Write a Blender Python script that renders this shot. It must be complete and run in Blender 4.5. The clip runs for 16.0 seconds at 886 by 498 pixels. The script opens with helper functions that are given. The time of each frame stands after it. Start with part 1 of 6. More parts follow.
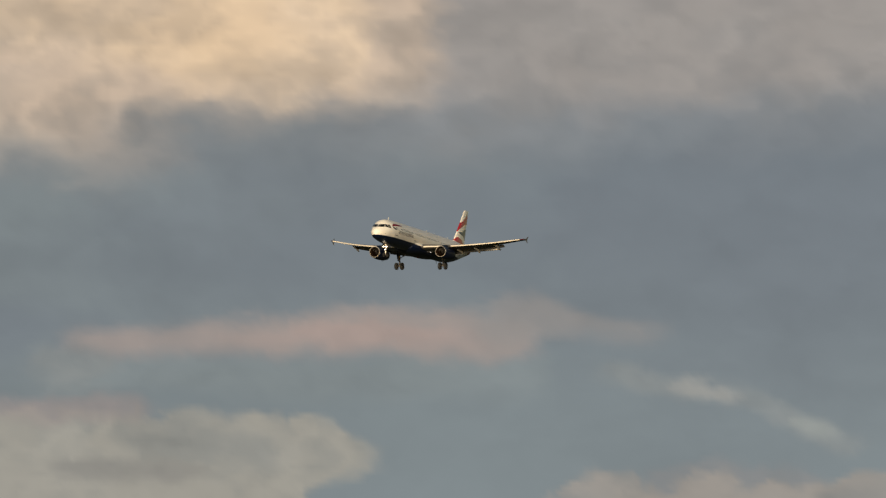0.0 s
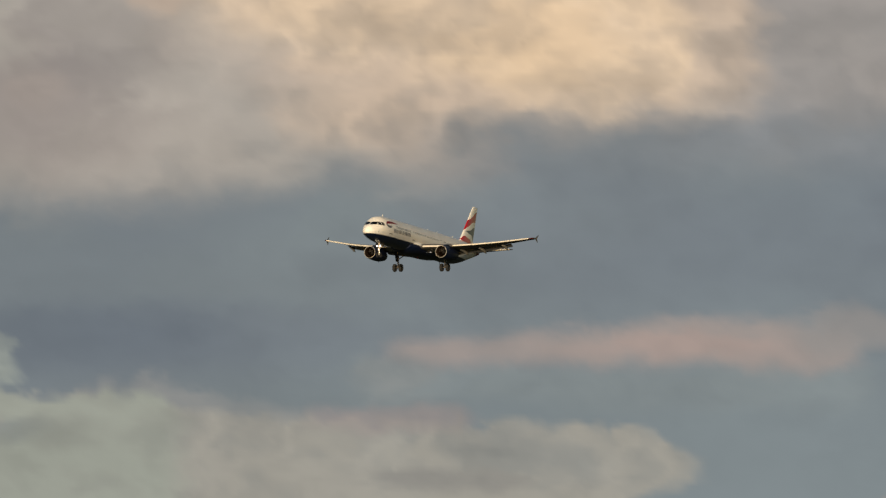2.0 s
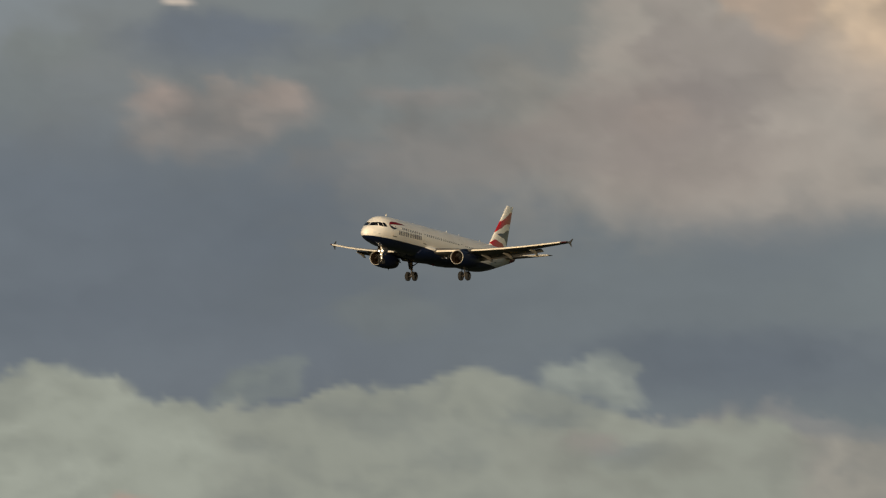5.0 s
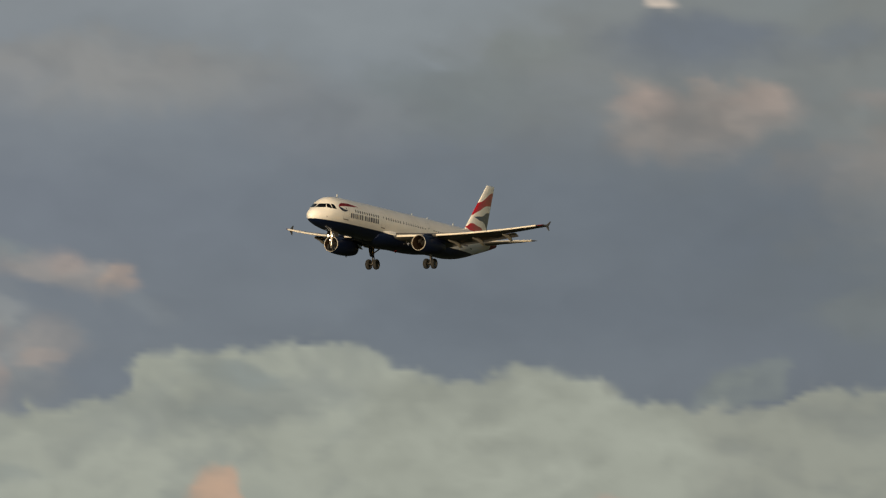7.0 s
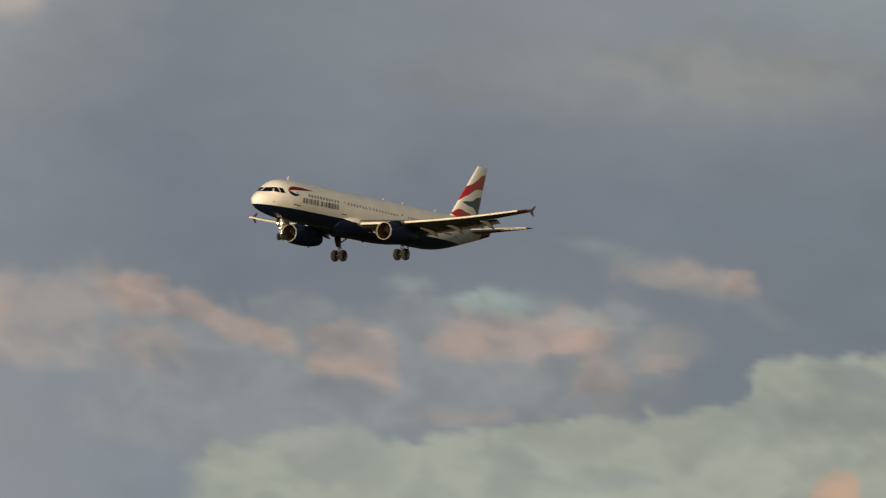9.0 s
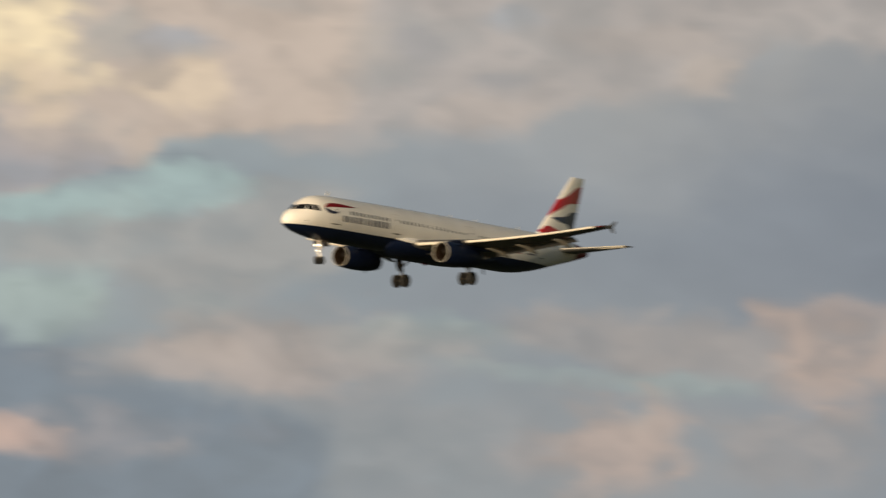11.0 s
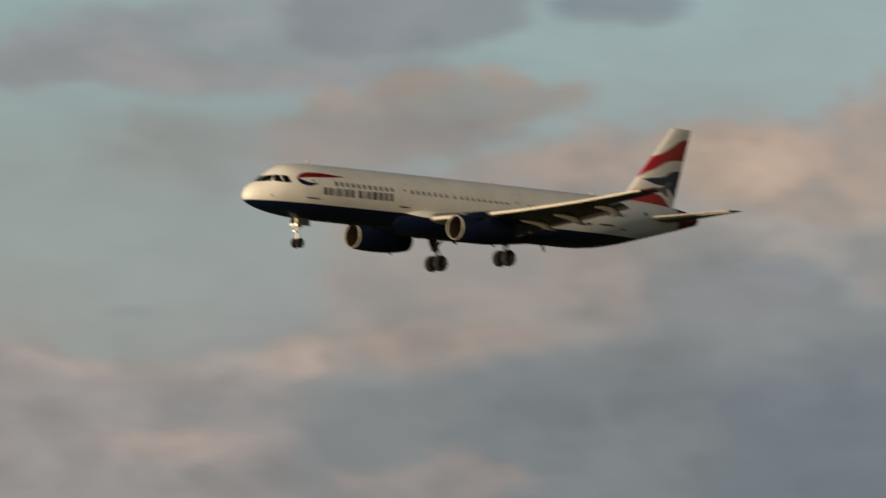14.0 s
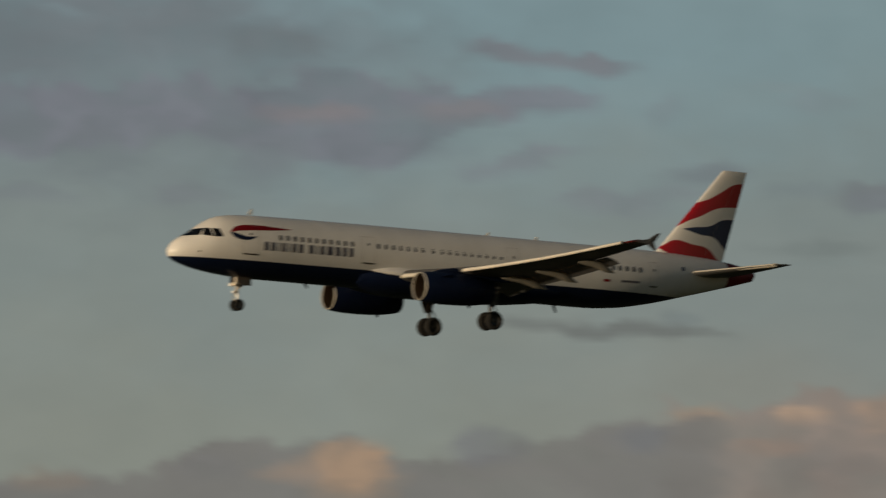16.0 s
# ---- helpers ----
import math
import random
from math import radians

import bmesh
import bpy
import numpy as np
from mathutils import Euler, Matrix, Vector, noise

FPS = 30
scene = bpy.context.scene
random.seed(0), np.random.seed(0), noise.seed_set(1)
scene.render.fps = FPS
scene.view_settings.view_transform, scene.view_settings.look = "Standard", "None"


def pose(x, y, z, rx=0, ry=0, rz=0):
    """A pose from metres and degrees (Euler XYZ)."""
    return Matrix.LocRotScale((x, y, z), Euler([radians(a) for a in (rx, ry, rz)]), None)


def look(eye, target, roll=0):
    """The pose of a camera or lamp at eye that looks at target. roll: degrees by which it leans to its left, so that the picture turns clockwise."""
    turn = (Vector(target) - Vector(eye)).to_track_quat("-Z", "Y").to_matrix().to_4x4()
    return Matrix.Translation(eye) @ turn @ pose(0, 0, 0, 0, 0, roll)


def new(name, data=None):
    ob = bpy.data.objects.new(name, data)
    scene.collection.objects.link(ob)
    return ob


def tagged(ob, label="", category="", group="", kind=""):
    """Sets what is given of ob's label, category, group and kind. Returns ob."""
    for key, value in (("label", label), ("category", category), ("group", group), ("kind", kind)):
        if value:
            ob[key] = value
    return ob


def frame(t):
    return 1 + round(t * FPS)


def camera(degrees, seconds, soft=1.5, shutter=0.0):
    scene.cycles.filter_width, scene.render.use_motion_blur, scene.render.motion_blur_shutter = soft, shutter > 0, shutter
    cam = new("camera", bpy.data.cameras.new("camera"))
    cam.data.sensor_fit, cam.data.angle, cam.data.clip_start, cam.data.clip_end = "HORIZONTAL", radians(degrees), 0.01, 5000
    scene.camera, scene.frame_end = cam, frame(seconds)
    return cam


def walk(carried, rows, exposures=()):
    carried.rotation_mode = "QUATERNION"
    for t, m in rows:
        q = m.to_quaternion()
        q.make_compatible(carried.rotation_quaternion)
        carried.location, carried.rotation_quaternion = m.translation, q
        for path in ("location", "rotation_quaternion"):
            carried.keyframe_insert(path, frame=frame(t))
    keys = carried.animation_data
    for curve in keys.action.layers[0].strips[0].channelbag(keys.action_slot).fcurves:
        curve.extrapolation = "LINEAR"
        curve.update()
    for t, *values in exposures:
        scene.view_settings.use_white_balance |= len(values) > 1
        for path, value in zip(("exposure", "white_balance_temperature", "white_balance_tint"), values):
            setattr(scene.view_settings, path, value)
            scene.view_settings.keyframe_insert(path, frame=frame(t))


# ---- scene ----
# Camera: a long lens held by hand near the ground, following an airliner on its approach.
EXPOSURES = [(0, 0.02), (3.2, 0.03), (5.3, -0.15), (6.2, -0.07), (8.7, -0.03), (10.8, 0.09), (11.8, 0.08), (12.5, 0.05), (13.5, -0.1), (14.0, -0.3), (14.5, -0.4), (15.0, -0.67), (15.5, -0.73), (16.0, -0.85)]

cam = camera(5.6829, 16.0, soft=1.2, shutter=0.6)
EYE = Vector((0.0, 0.0, 1.7))


def aim(azimuth, elevation, lean):
    """The pose of the hand-held long lens: compass angle, height angle and lean in degrees."""
    a, e = radians(azimuth), radians(elevation)
    way = Vector((math.cos(e) * math.cos(a), math.cos(e) * math.sin(a), math.sin(e)))
    return look(EYE, EYE + 100.0 * way, lean)


walk(cam, [
    (0, aim(18.650, 4.251, -0.510)),
    (0.5, aim(19.057, 4.241, -0.487)),
    (1, aim(19.694, 4.267, -0.402)),
    (1.5, aim(20.282, 4.247, -0.281)),
    (2, aim(20.725, 4.333, -0.269)),
    (2.2, aim(20.940, 4.360, -0.340)),
    (2.5, aim(21.440, 4.354, -0.234)),
    (3, aim(22.061, 4.331, -0.151)),
    (3.2, aim(22.267, 4.333, 0.061)),
    (5.3, aim(25.117, 4.485, 0.429)),
    (5.5, aim(25.356, 4.464, 0.555)),
    (6, aim(26.179, 4.468, 0.703)),
    (6.2, aim(26.480, 4.473, 0.781)),
    (6.5, aim(26.935, 4.498, 0.570)),
    (7, aim(27.860, 4.493, 0.486)),
    (7.5, aim(28.737, 4.420, 0.532)),
    (8, aim(29.619, 4.403, 0.555)),
    (8.5, aim(30.934, 4.547, 0.487)),
    (8.7, aim(31.302, 4.527, 0.458)),
    (10.9, aim(37.174, 4.670, 0.348)),
    (11, aim(37.597, 4.687, 0.159)),
    (11.1, aim(38.135, 4.698, 0.217)),
    (11.5, aim(39.852, 4.748, 0.409)),
    (12, aim(41.540, 4.739, 0.477)),
    (12.5, aim(43.078, 4.768, 0.044)),
    (13, aim(45.029, 4.546, -0.422)),
    (13.5, aim(46.732, 4.484, -0.651)),
    (14, aim(48.945, 4.499, -0.882)),
    (14.4, aim(51.437, 4.767, -1.200)),
    (14.5, aim(51.942, 4.782, -1.249)),
    (14.6, aim(52.487, 4.729, -1.220)),
    (14.9, aim(54.408, 4.402, -0.842)),
    (15, aim(54.816, 4.387, -0.687)),
    (15.1, aim(55.225, 4.383, -0.623)),
    (15.5, aim(56.943, 4.584, -0.551)),
    (16, aim(59.131, 4.676, -0.287)),
], exposures=EXPOSURES)

# ---- light: low evening sun behind the camera, broken cloud over the rest of the sky ----
SUN_AZIMUTH, SUN_HEIGHT = 188.5, 6.5
world = bpy.data.worlds.new("evening_sky")
scene.world = world
world.use_nodes = True
wt = world.node_tree
wt.nodes.clear()
w_sky = wt.nodes.new("ShaderNodeTexSky")
w_sky.sky_type = "NISHITA"
w_sky.sun_disc = False
w_sky.sun_elevation = radians(SUN_HEIGHT)
w_sky.sun_rotation = radians(90.0 - SUN_AZIMUTH)
w_bg = wt.nodes.new("ShaderNodeBackground")
w_bg.inputs["Strength"].default_value = 0.075
w_out = wt.nodes.new("ShaderNodeOutputWorld")
wt.links.new(w_sky.outputs["Color"], w_bg.inputs["Color"])
wt.links.new(w_bg.outputs["Background"], w_out.inputs["Surface"])

sun = new("sun", bpy.data.lights.new("sun", "SUN"))
sun.data.energy = 5.0
sun.data.angle = radians(0.6)
sun.data.color = (1.0, 0.80, 0.54)
SUN_WAY = Vector((math.cos(radians(SUN_HEIGHT)) * math.cos(radians(SUN_AZIMUTH)),
                  math.cos(radians(SUN_HEIGHT)) * math.sin(radians(SUN_AZIMUTH)),
                  math.sin(radians(SUN_HEIGHT))))
sun.matrix_world = look(SUN_WAY * 300.0, (0, 0, 0))


# ---- materials ----
def linear(code):
    """Linear colour from a hex code."""
    out = []
    for i in (0, 2, 4):
        c = int(code[i:i + 2], 16) / 255.0
        out.append(c / 12.92 if c <= 0.04045 else ((c + 0.055) / 1.055) ** 2.4)
    return out


def shader(name, base, rough=0.5, metal=0.0, coat=0.0, wear=0.08, scale=1.2, bump=0.0, spec=0.5):
    """A painted or metal surface with broad stains and fine grain in its colour and gloss."""
    mat = bpy.data.materials.new(name)
    mat.use_nodes = True
    nt = mat.node_tree
    bsdf = nt.nodes["Principled BSDF"]
    bsdf.inputs["Metallic"].default_value = metal
    bsdf.inputs["Coat Weight"].default_value = coat
    bsdf.inputs["Specular IOR Level"].default_value = spec
    tex = nt.nodes.new("ShaderNodeTexCoord")
    broad = nt.nodes.new("ShaderNodeTexNoise")
    broad.inputs["Scale"].default_value = scale
    broad.inputs["Detail"].default_value = 6.0
    fine = nt.nodes.new("ShaderNodeTexNoise")
    fine.inputs["Scale"].default_value = scale * 14.0
    fine.inputs["Detail"].default_value = 3.0
    both = nt.nodes.new("ShaderNodeMath")
    both.operation = "MULTIPLY_ADD"
    both.inputs[1].default_value = 0.35
    span = nt.nodes.new("ShaderNodeMapRange")
    span.inputs["From Min"].default_value = 0.45
    span.inputs["From Max"].default_value = 0.9
    span.inputs["To Min"].default_value = 1.0 + wear * 0.5
    span.inputs["To Max"].default_value = 1.0 - wear
    tint = nt.nodes.new("ShaderNodeVectorMath")
    tint.operation = "SCALE"
    tint.inputs[0].default_value = base
    gloss = nt.nodes.new("ShaderNodeMapRange")
    gloss.inputs["To Min"].default_value = max(0.02, rough - 0.08)
    gloss.inputs["To Max"].default_value = min(1.0, rough + 0.12)
    ln = nt.links.new
    ln(tex.outputs["Object"], broad.inputs["Vector"])
    ln(tex.outputs["Object"], fine.inputs["Vector"])
    ln(fine.outputs["Fac"], both.inputs[0])
    ln(broad.outputs["Fac"], both.inputs[2])
    ln(both.outputs[0], span.inputs["Value"])
    ln(span.outputs["Result"], tint.inputs["Scale"])
    ln(tint.outputs["Vector"], bsdf.inputs["Base Color"])
    ln(broad.outputs["Fac"], gloss.inputs["Value"])
    ln(gloss.outputs["Result"], bsdf.inputs["Roughness"])
    if bump:
        rise = nt.nodes.new("ShaderNodeBump")
        rise.inputs["Strength"].default_value = bump
        rise.inputs["Distance"].default_value = 0.02
        ln(fine.outputs["Fac"], rise.inputs["Height"])
        ln(rise.outputs["Normal"], bsdf.inputs["Normal"])
    return mat


def glow(name, colour, strength):
    mat = bpy.data.materials.new(name)
    mat.use_nodes = True
    bsdf = mat.node_tree.nodes["Principled BSDF"]
    bsdf.inputs["Base Color"].default_value = (*colour, 1)
    bsdf.inputs["Emission Color"].default_value = (*colour, 1)
    bsdf.inputs["Emission Strength"].default_value = strength
    return mat


WHITE = (0.83, 0.80, 0.755)
NAVY = (0.0035, 0.0082, 0.029)
RED = (0.38, 0.009, 0.014)
BLUE = (0.014, 0.022, 0.075)
m_white = shader("white_paint", WHITE, 0.32, coat=0.3)
# Light grey darkened in the base colour to stand for shade under the wings.
m_grey_shaded = shader("shade_darkened_grey", (0.095, 0.093, 0.092), 0.5)
m_navy = shader("navy_paint", NAVY, 0.5, coat=0.04, wear=0.2, spec=0.2)
m_red = shader("red_paint", RED, 0.35)
m_cap = shader("dull_red_paint", (0.19, 0.009, 0.011), 0.5, wear=0.4)
m_blue = shader("blue_paint", BLUE, 0.35)
m_metal = shader("polished_metal", (0.86, 0.80, 0.70), 0.34, metal=0.5)
m_dull = shader("dull_metal", (0.14, 0.13, 0.12), 0.45, metal=0.9, wear=0.25)
m_dark = shader("dark_metal", (0.05, 0.045, 0.04), 0.5, metal=0.6, wear=0.3)
m_fan = shader("titanium_fan", (0.04, 0.024, 0.014), 0.4, metal=0.8, wear=0.3)
m_liner = shader("intake_liner", (0.035, 0.019, 0.010), 0.55, metal=0.2, wear=0.2)
m_leg = shader("pale_leg_paint", (0.62, 0.56, 0.48), 0.4, wear=0.2)
m_strut = shader("dark_brown_strut_metal", (0.085, 0.07, 0.055), 0.5, metal=0.3, wear=0.4)
m_tyre = shader("tyre_rubber", (0.012, 0.0115, 0.011), 0.9, wear=0.3, scale=6.0, bump=0.3)
m_glass = shader("cockpit_glass", (0.012, 0.013, 0.015), 0.06, coat=0.6, wear=0.1)
m_pane = shader("window_shade_dark", (0.10, 0.095, 0.095), 0.18, wear=0.2)
m_seam = shader("door_seam_grey", (0.44, 0.40, 0.36), 0.5)
m_letter = shader("lettering_grey_blue", (0.19, 0.18, 0.22), 0.4)
m_cream = shader("fairing_paint", (0.25, 0.23, 0.195), 0.42, wear=0.2)
m_lamp = glow("landing_light", (1.0, 0.95, 0.85), 6.0)
m_lens_red = glow("red_lens", (0.15, 0.005, 0.01), 0.02)
m_lens_tip = shader("tip_lens", (0.12, 0.02, 0.02), 0.2)
m_grass = shader("airfield_grass", (0.042, 0.052, 0.022), 0.9, wear=0.4, scale=0.02)


def two_tone(name, low, high, level):
    """White upper hull over a navy belly, parted at one height."""
    mat = shader(name, high, 0.36, coat=0.10, wear=0.09, scale=0.5, spec=0.4)
    nt = mat.node_tree
    bsdf = nt.nodes["Principled BSDF"]
    upper = bsdf.inputs["Base Color"].links[0].from_socket
    tex = nt.nodes.new("ShaderNodeTexCoord")
    sep = nt.nodes.new("ShaderNodeSeparateXYZ")
    edge = nt.nodes.new("ShaderNodeMapRange")
    edge.inputs["From Min"].default_value = level - 0.012
    edge.inputs["From Max"].default_value = level + 0.012
    mix = nt.nodes.new("ShaderNodeMix")
    mix.data_type = "RGBA"
    mix.inputs["A"].default_value = (*low, 1)
    ln = nt.links.new
    ln(tex.outputs["Object"], sep.inputs["Vector"])
    tilted = nt.nodes.new("ShaderNodeMath")
    tilted.operation = "MULTIPLY_ADD"
    tilted.inputs[1].default_value = 0.004
    ln(sep.outputs["X"], tilted.inputs[0])
    ln(sep.outputs["Z"], tilted.inputs[2])
    ln(tilted.outputs[0], edge.inputs["Value"])
    ln(edge.outputs["Result"], mix.inputs["Factor"])
    ln(upper, mix.inputs["B"])
    ln(mix.outputs["Result"], bsdf.inputs["Base Color"])
    return mat


m_hull = two_tone("hull_paint", NAVY, WHITE, -0.98)

# ---- the setting: ground sheet and the distant cloudy sky ----
def ground_sheet():
    """Level airfield to the horizon, with a slow swell."""
    bm = bmesh.new()
    rings = [0.0, 6.0, 20.0, 60.0, 160.0, 400.0, 900.0, 1800.0, 3000.0, 4400.0]
    n = 64
    rows = [[bm.verts.new((0, 0, 0))]]
    for r in rings[1:]:
        rows.append([bm.verts.new((r * math.cos(2 * math.pi * i / n), r * math.sin(2 * math.pi * i / n),
                                   -0.4 * min(1.0, r / 900.0) * (1 + math.sin(i * 0.9)))) for i in range(n)])
    for i in range(n):
        bm.faces.new((rows[0][0], rows[1][i], rows[1][(i + 1) % n]))
    for a, b in zip(rows[1:], rows[2:]):
        for i in range(n):
            bm.faces.new((a[i], b[i], b[(i + 1) % n], a[(i + 1) % n]))
    me = bpy.data.meshes.new("ground")
    bm.to_mesh(me)
    bm.free()
    me.materials.append(m_grass)
    return tagged(new("ground", me), "level grass airfield under the approach path", "ground", kind="structure")


ground_sheet()

# The sky behind the airliner: a far curved sheet on which cloud masses are spread by angle.
# Compass angle runs to the left as seen from the camera. Sky colour at three heights, by compass angle:
CLOUD_SKY = [
    (18.6, "9e9892", "777f84", "80898c"),
    (22.1, "96958e", "767d81", "788083"),
    (25.4, "7d8383", "6b737b", "71787f"),
    (27.9, "8b9296", "727a82", "727a81"),
    (31.1, "868c91", "757c85", "7f868c"),
    (33.6, "7b8289", "757c85", "828990"),
    (35.4, "9c9c9b", "868c93", "8c9195"),
    (37.6, "a2a3a1", "8c9297", "8c9295"),
    (43.1, "a7bcbc", "a0aeaf", "7e8690"),
    (46.7, "a9bdbe", "a7acab", "868c92"),
    (51.9, "a1b8b9", "a6b0ac", "a6a29d"),
    (59.1, "9fbac0", "a5b1ad", "adb3a8"),
]

SKY_RADIUS = 4300.0
AZ_LOW, AZ_HIGH, EL_LOW, EL_HIGH = 14.5, 66.0, 0.6, 8.6
STEP = 0.030
az_axis = np.linspace(AZ_LOW, AZ_HIGH, int((AZ_HIGH - AZ_LOW) / STEP) + 1)
el_axis = np.concatenate([np.linspace(EL_LOW, 2.5, 12)[:-1], np.linspace(2.5, 7.0, int(4.5 / STEP) + 1), np.linspace(7.0, EL_HIGH, 12)[1:]])
rng = np.random.RandomState(7)


def grain(size_az, size_el, octaves):
    """Fractal noise over the sky sheet, about -1 to 1, whose largest lumps have that size in degrees."""
    total, weight, norm = np.zeros((len(el_axis), len(az_axis))), 1.0, 0.0
    for _ in range(octaves):
        gx = (az_axis - AZ_LOW) / size_az
        gy = (el_axis - EL_LOW) / size_el
        cells = rng.rand(int(gy[-1]) + 3, int(gx[-1]) + 3) * 2 - 1
        ix, iy = gx.astype(int), gy.astype(int)
        fx, fy = gx - ix, gy - iy
        fx, fy = (fx * fx * (3 - 2 * fx))[None, :], (fy * fy * (3 - 2 * fy))[:, None]
        c00, c10 = cells[np.ix_(iy, ix)], cells[np.ix_(iy, ix + 1)]
        c01, c11 = cells[np.ix_(iy + 1, ix)], cells[np.ix_(iy + 1, ix + 1)]
        total += weight * ((c00 * (1 - fx) + c10 * fx) * (1 - fy) + (c01 * (1 - fx) + c11 * fx) * fy)
        norm += weight
        weight *= 0.58
        size_az, size_el = size_az / 2.03, size_el / 2.03
    return total / norm * 1.9


drift_x = grain(1.3, 0.75, 7)
drift_y = grain(1.3, 0.75, 7)
billow = grain(0.62, 0.36, 6)
shreds = grain(0.26, 0.13, 5)
puff = 0.75 - 2.2 * np.abs(grain(0.50, 0.32, 5))
haze = grain(2.6, 0.8, 6)
knobs = np.abs(grain(0.34, 0.26, 4)) - 0.35
stir_x = grain(0.55, 0.34, 6)
stir_y = grain(0.55, 0.34, 6)

stations = np.array([s[0] for s in CLOUD_SKY])
levels = [np.array([linear(s[k]) for s in CLOUD_SKY]) for k in (1, 2, 3)]
tone = np.zeros((len(el_axis), len(az_axis), 3))
high = np.clip((el_axis[:, None] - 4.7 + 0.25 * drift_y) / 1.4, 0, 1)
low = np.clip((4.7 - el_axis[:, None] - 0.25 * drift_x) / 1.4, 0, 1)
high, low = high * high * (3 - 2 * high), low * low * (3 - 2 * low)
for ch in range(3):
    top, mid, bottom = (np.interp(az_axis, stations, lv[:, ch])[None, :] for lv in levels)
    tone[:, :, ch] = mid + (top - mid) * high + (bottom - mid) * low


def cloud(azimuth, height, half_width, half_height, tilt, colour, cover, soft, ragged):
    """Lays one cloud mass over the sky: a soft, ragged patch with its own tone."""
    reach = 1.35 + 1.2 * soft + 1.6 * ragged
    span = half_width * reach + half_height * reach * abs(math.sin(radians(tilt))) + 0.25
    rise = half_height * reach + half_width * reach * abs(math.sin(radians(tilt))) + 0.25
    x0, x1 = np.searchsorted(az_axis, (azimuth - span, azimuth + span))
    y0, y1 = np.searchsorted(el_axis, (height - rise, height + rise))
    if x1 <= x0 or y1 <= y0:
        return
    part_of = (slice(y0, y1), slice(x0, x1))
    lean = ragged * min(1.2 * half_height + 0.12 * half_width, 0.42)
    du = -(az_axis[None, x0:x1] - azimuth) + lean * 0.85 * stir_x[part_of]
    dv = -(el_axis[y0:y1, None] - height) + lean * 0.5 * stir_y[part_of]
    ct, st = math.cos(radians(tilt)), math.sin(radians(tilt))
    u, v = (du * ct + dv * st) / half_width, (dv * ct - du * st) / half_height
    far = np.sqrt(u * u + v * v) + ragged * (0.62 * billow[part_of] + 0.34 * shreds[part_of])
    blur = soft * np.where(v < 0, 0.5, 0.9)
    k = np.clip((1.0 + blur - far) / (2 * blur + 1e-6), 0, 1)
    lumps = min(0.75, max(0.0, ragged - 0.25) * 1.7)
    k = k * k * (3 - 2 * k) * cover * (1 - lumps + lumps * np.clip(0.82 + 0.60 * puff[part_of], 0.1, 1.1))
    k = np.clip(k, 0, 1)[:, :, None]
    body = np.array(linear(colour)) * (1.0 + 0.16 * ragged * puff[part_of])[:, :, None]
    tone[part_of] += (body - tone[part_of]) * k


def mass(edge, colour, cover, soft_top, soft_bottom, ragged):
    """Lays a drawn-out cloud layer between an upper and a lower edge that vary with the compass angle."""
    line = np.array(edge)
    x0, x1 = np.searchsorted(az_axis, (line[0, 0], line[-1, 0]))
    if x1 - x0 < 2:
        return
    az = az_axis[x0:x1]
    width = 3
    kernel = np.hanning(2 * width + 3)[1:-1]
    kernel /= kernel.sum()
    top, bottom = (np.convolve(np.pad(np.interp(az, line[:, 0], line[:, k]), width, mode="edge"), kernel, "valid") for k in (1, 2))
    el = el_axis[:, None]
    stir = ragged * (0.060 * stir_y + 0.070 * billow + 0.060 * shreds + 0.20 * knobs)[:, x0:x1] * np.clip((top - bottom) / 0.3, 0.25, 1.0)
    curl = ragged * (0.060 * stir_x - 0.060 * billow + 0.045 * shreds)[:, x0:x1] * np.clip((top - bottom) / 0.3, 0.25, 1.0)
    k = np.clip((top + stir - el) / soft_top + 0.5, 0, 1)
    low_k = np.clip((el - bottom + curl) / soft_bottom + 0.5, 0, 1)
    ends = np.clip(np.minimum(az - line[0, 0], line[-1, 0] - az) / min(0.30, 0.2 * (line[-1, 0] - line[0, 0])), 0, 1)
    k = (k * k * (3 - 2 * k)) * (low_k * low_k * (3 - 2 * low_k)) * (ends * ends * (3 - 2 * ends))
    lumps = 0.6 * ragged
    k = np.clip(k * cover * (1 - lumps + lumps * np.clip(0.85 + 0.6 * puff[:, x0:x1] - 0.35 * stir_x[:, x0:x1], 0.1, 1.2)), 0, 1)[:, :, None]
    body = np.array(linear(colour)) * (1.0 + 0.17 * ragged * puff[:, x0:x1] + 0.10 * ragged * stir_x[:, x0:x1])[:, :, None]
    tone[:, x0:x1] += (body - tone[:, x0:x1]) * k


# Cloud layers: (compass angle, upper edge, lower edge) along each, tone, cover, softness above and below, raggedness.
# Single masses: compass angle, height, half width, half height (degrees), tilt, tone, cover, softness, raggedness.
cloud(16.59, 4.20, 1.81, 0.906, 1, "757c83", 0.60, 0.90, 0.20)
cloud(20.59, 4.52, 0.91, 0.217, 1, "7f898a", 0.50, 0.90, 0.30)
cloud(20.95, 4.24, 1.20, 0.507, 1, "81898b", 0.60, 0.90, 0.20)
cloud(20.00, 4.82, 1.20, 0.399, 0, "858b8b", 0.50, 0.90, 0.20)
cloud(22.00, 3.75, 1.27, 0.217, 0, "70777f", 0.50, 0.90, 0.20)
cloud(24.18, 4.37, 1.20, 0.471, 0, "7b8283", 0.40, 0.90, 0.30)
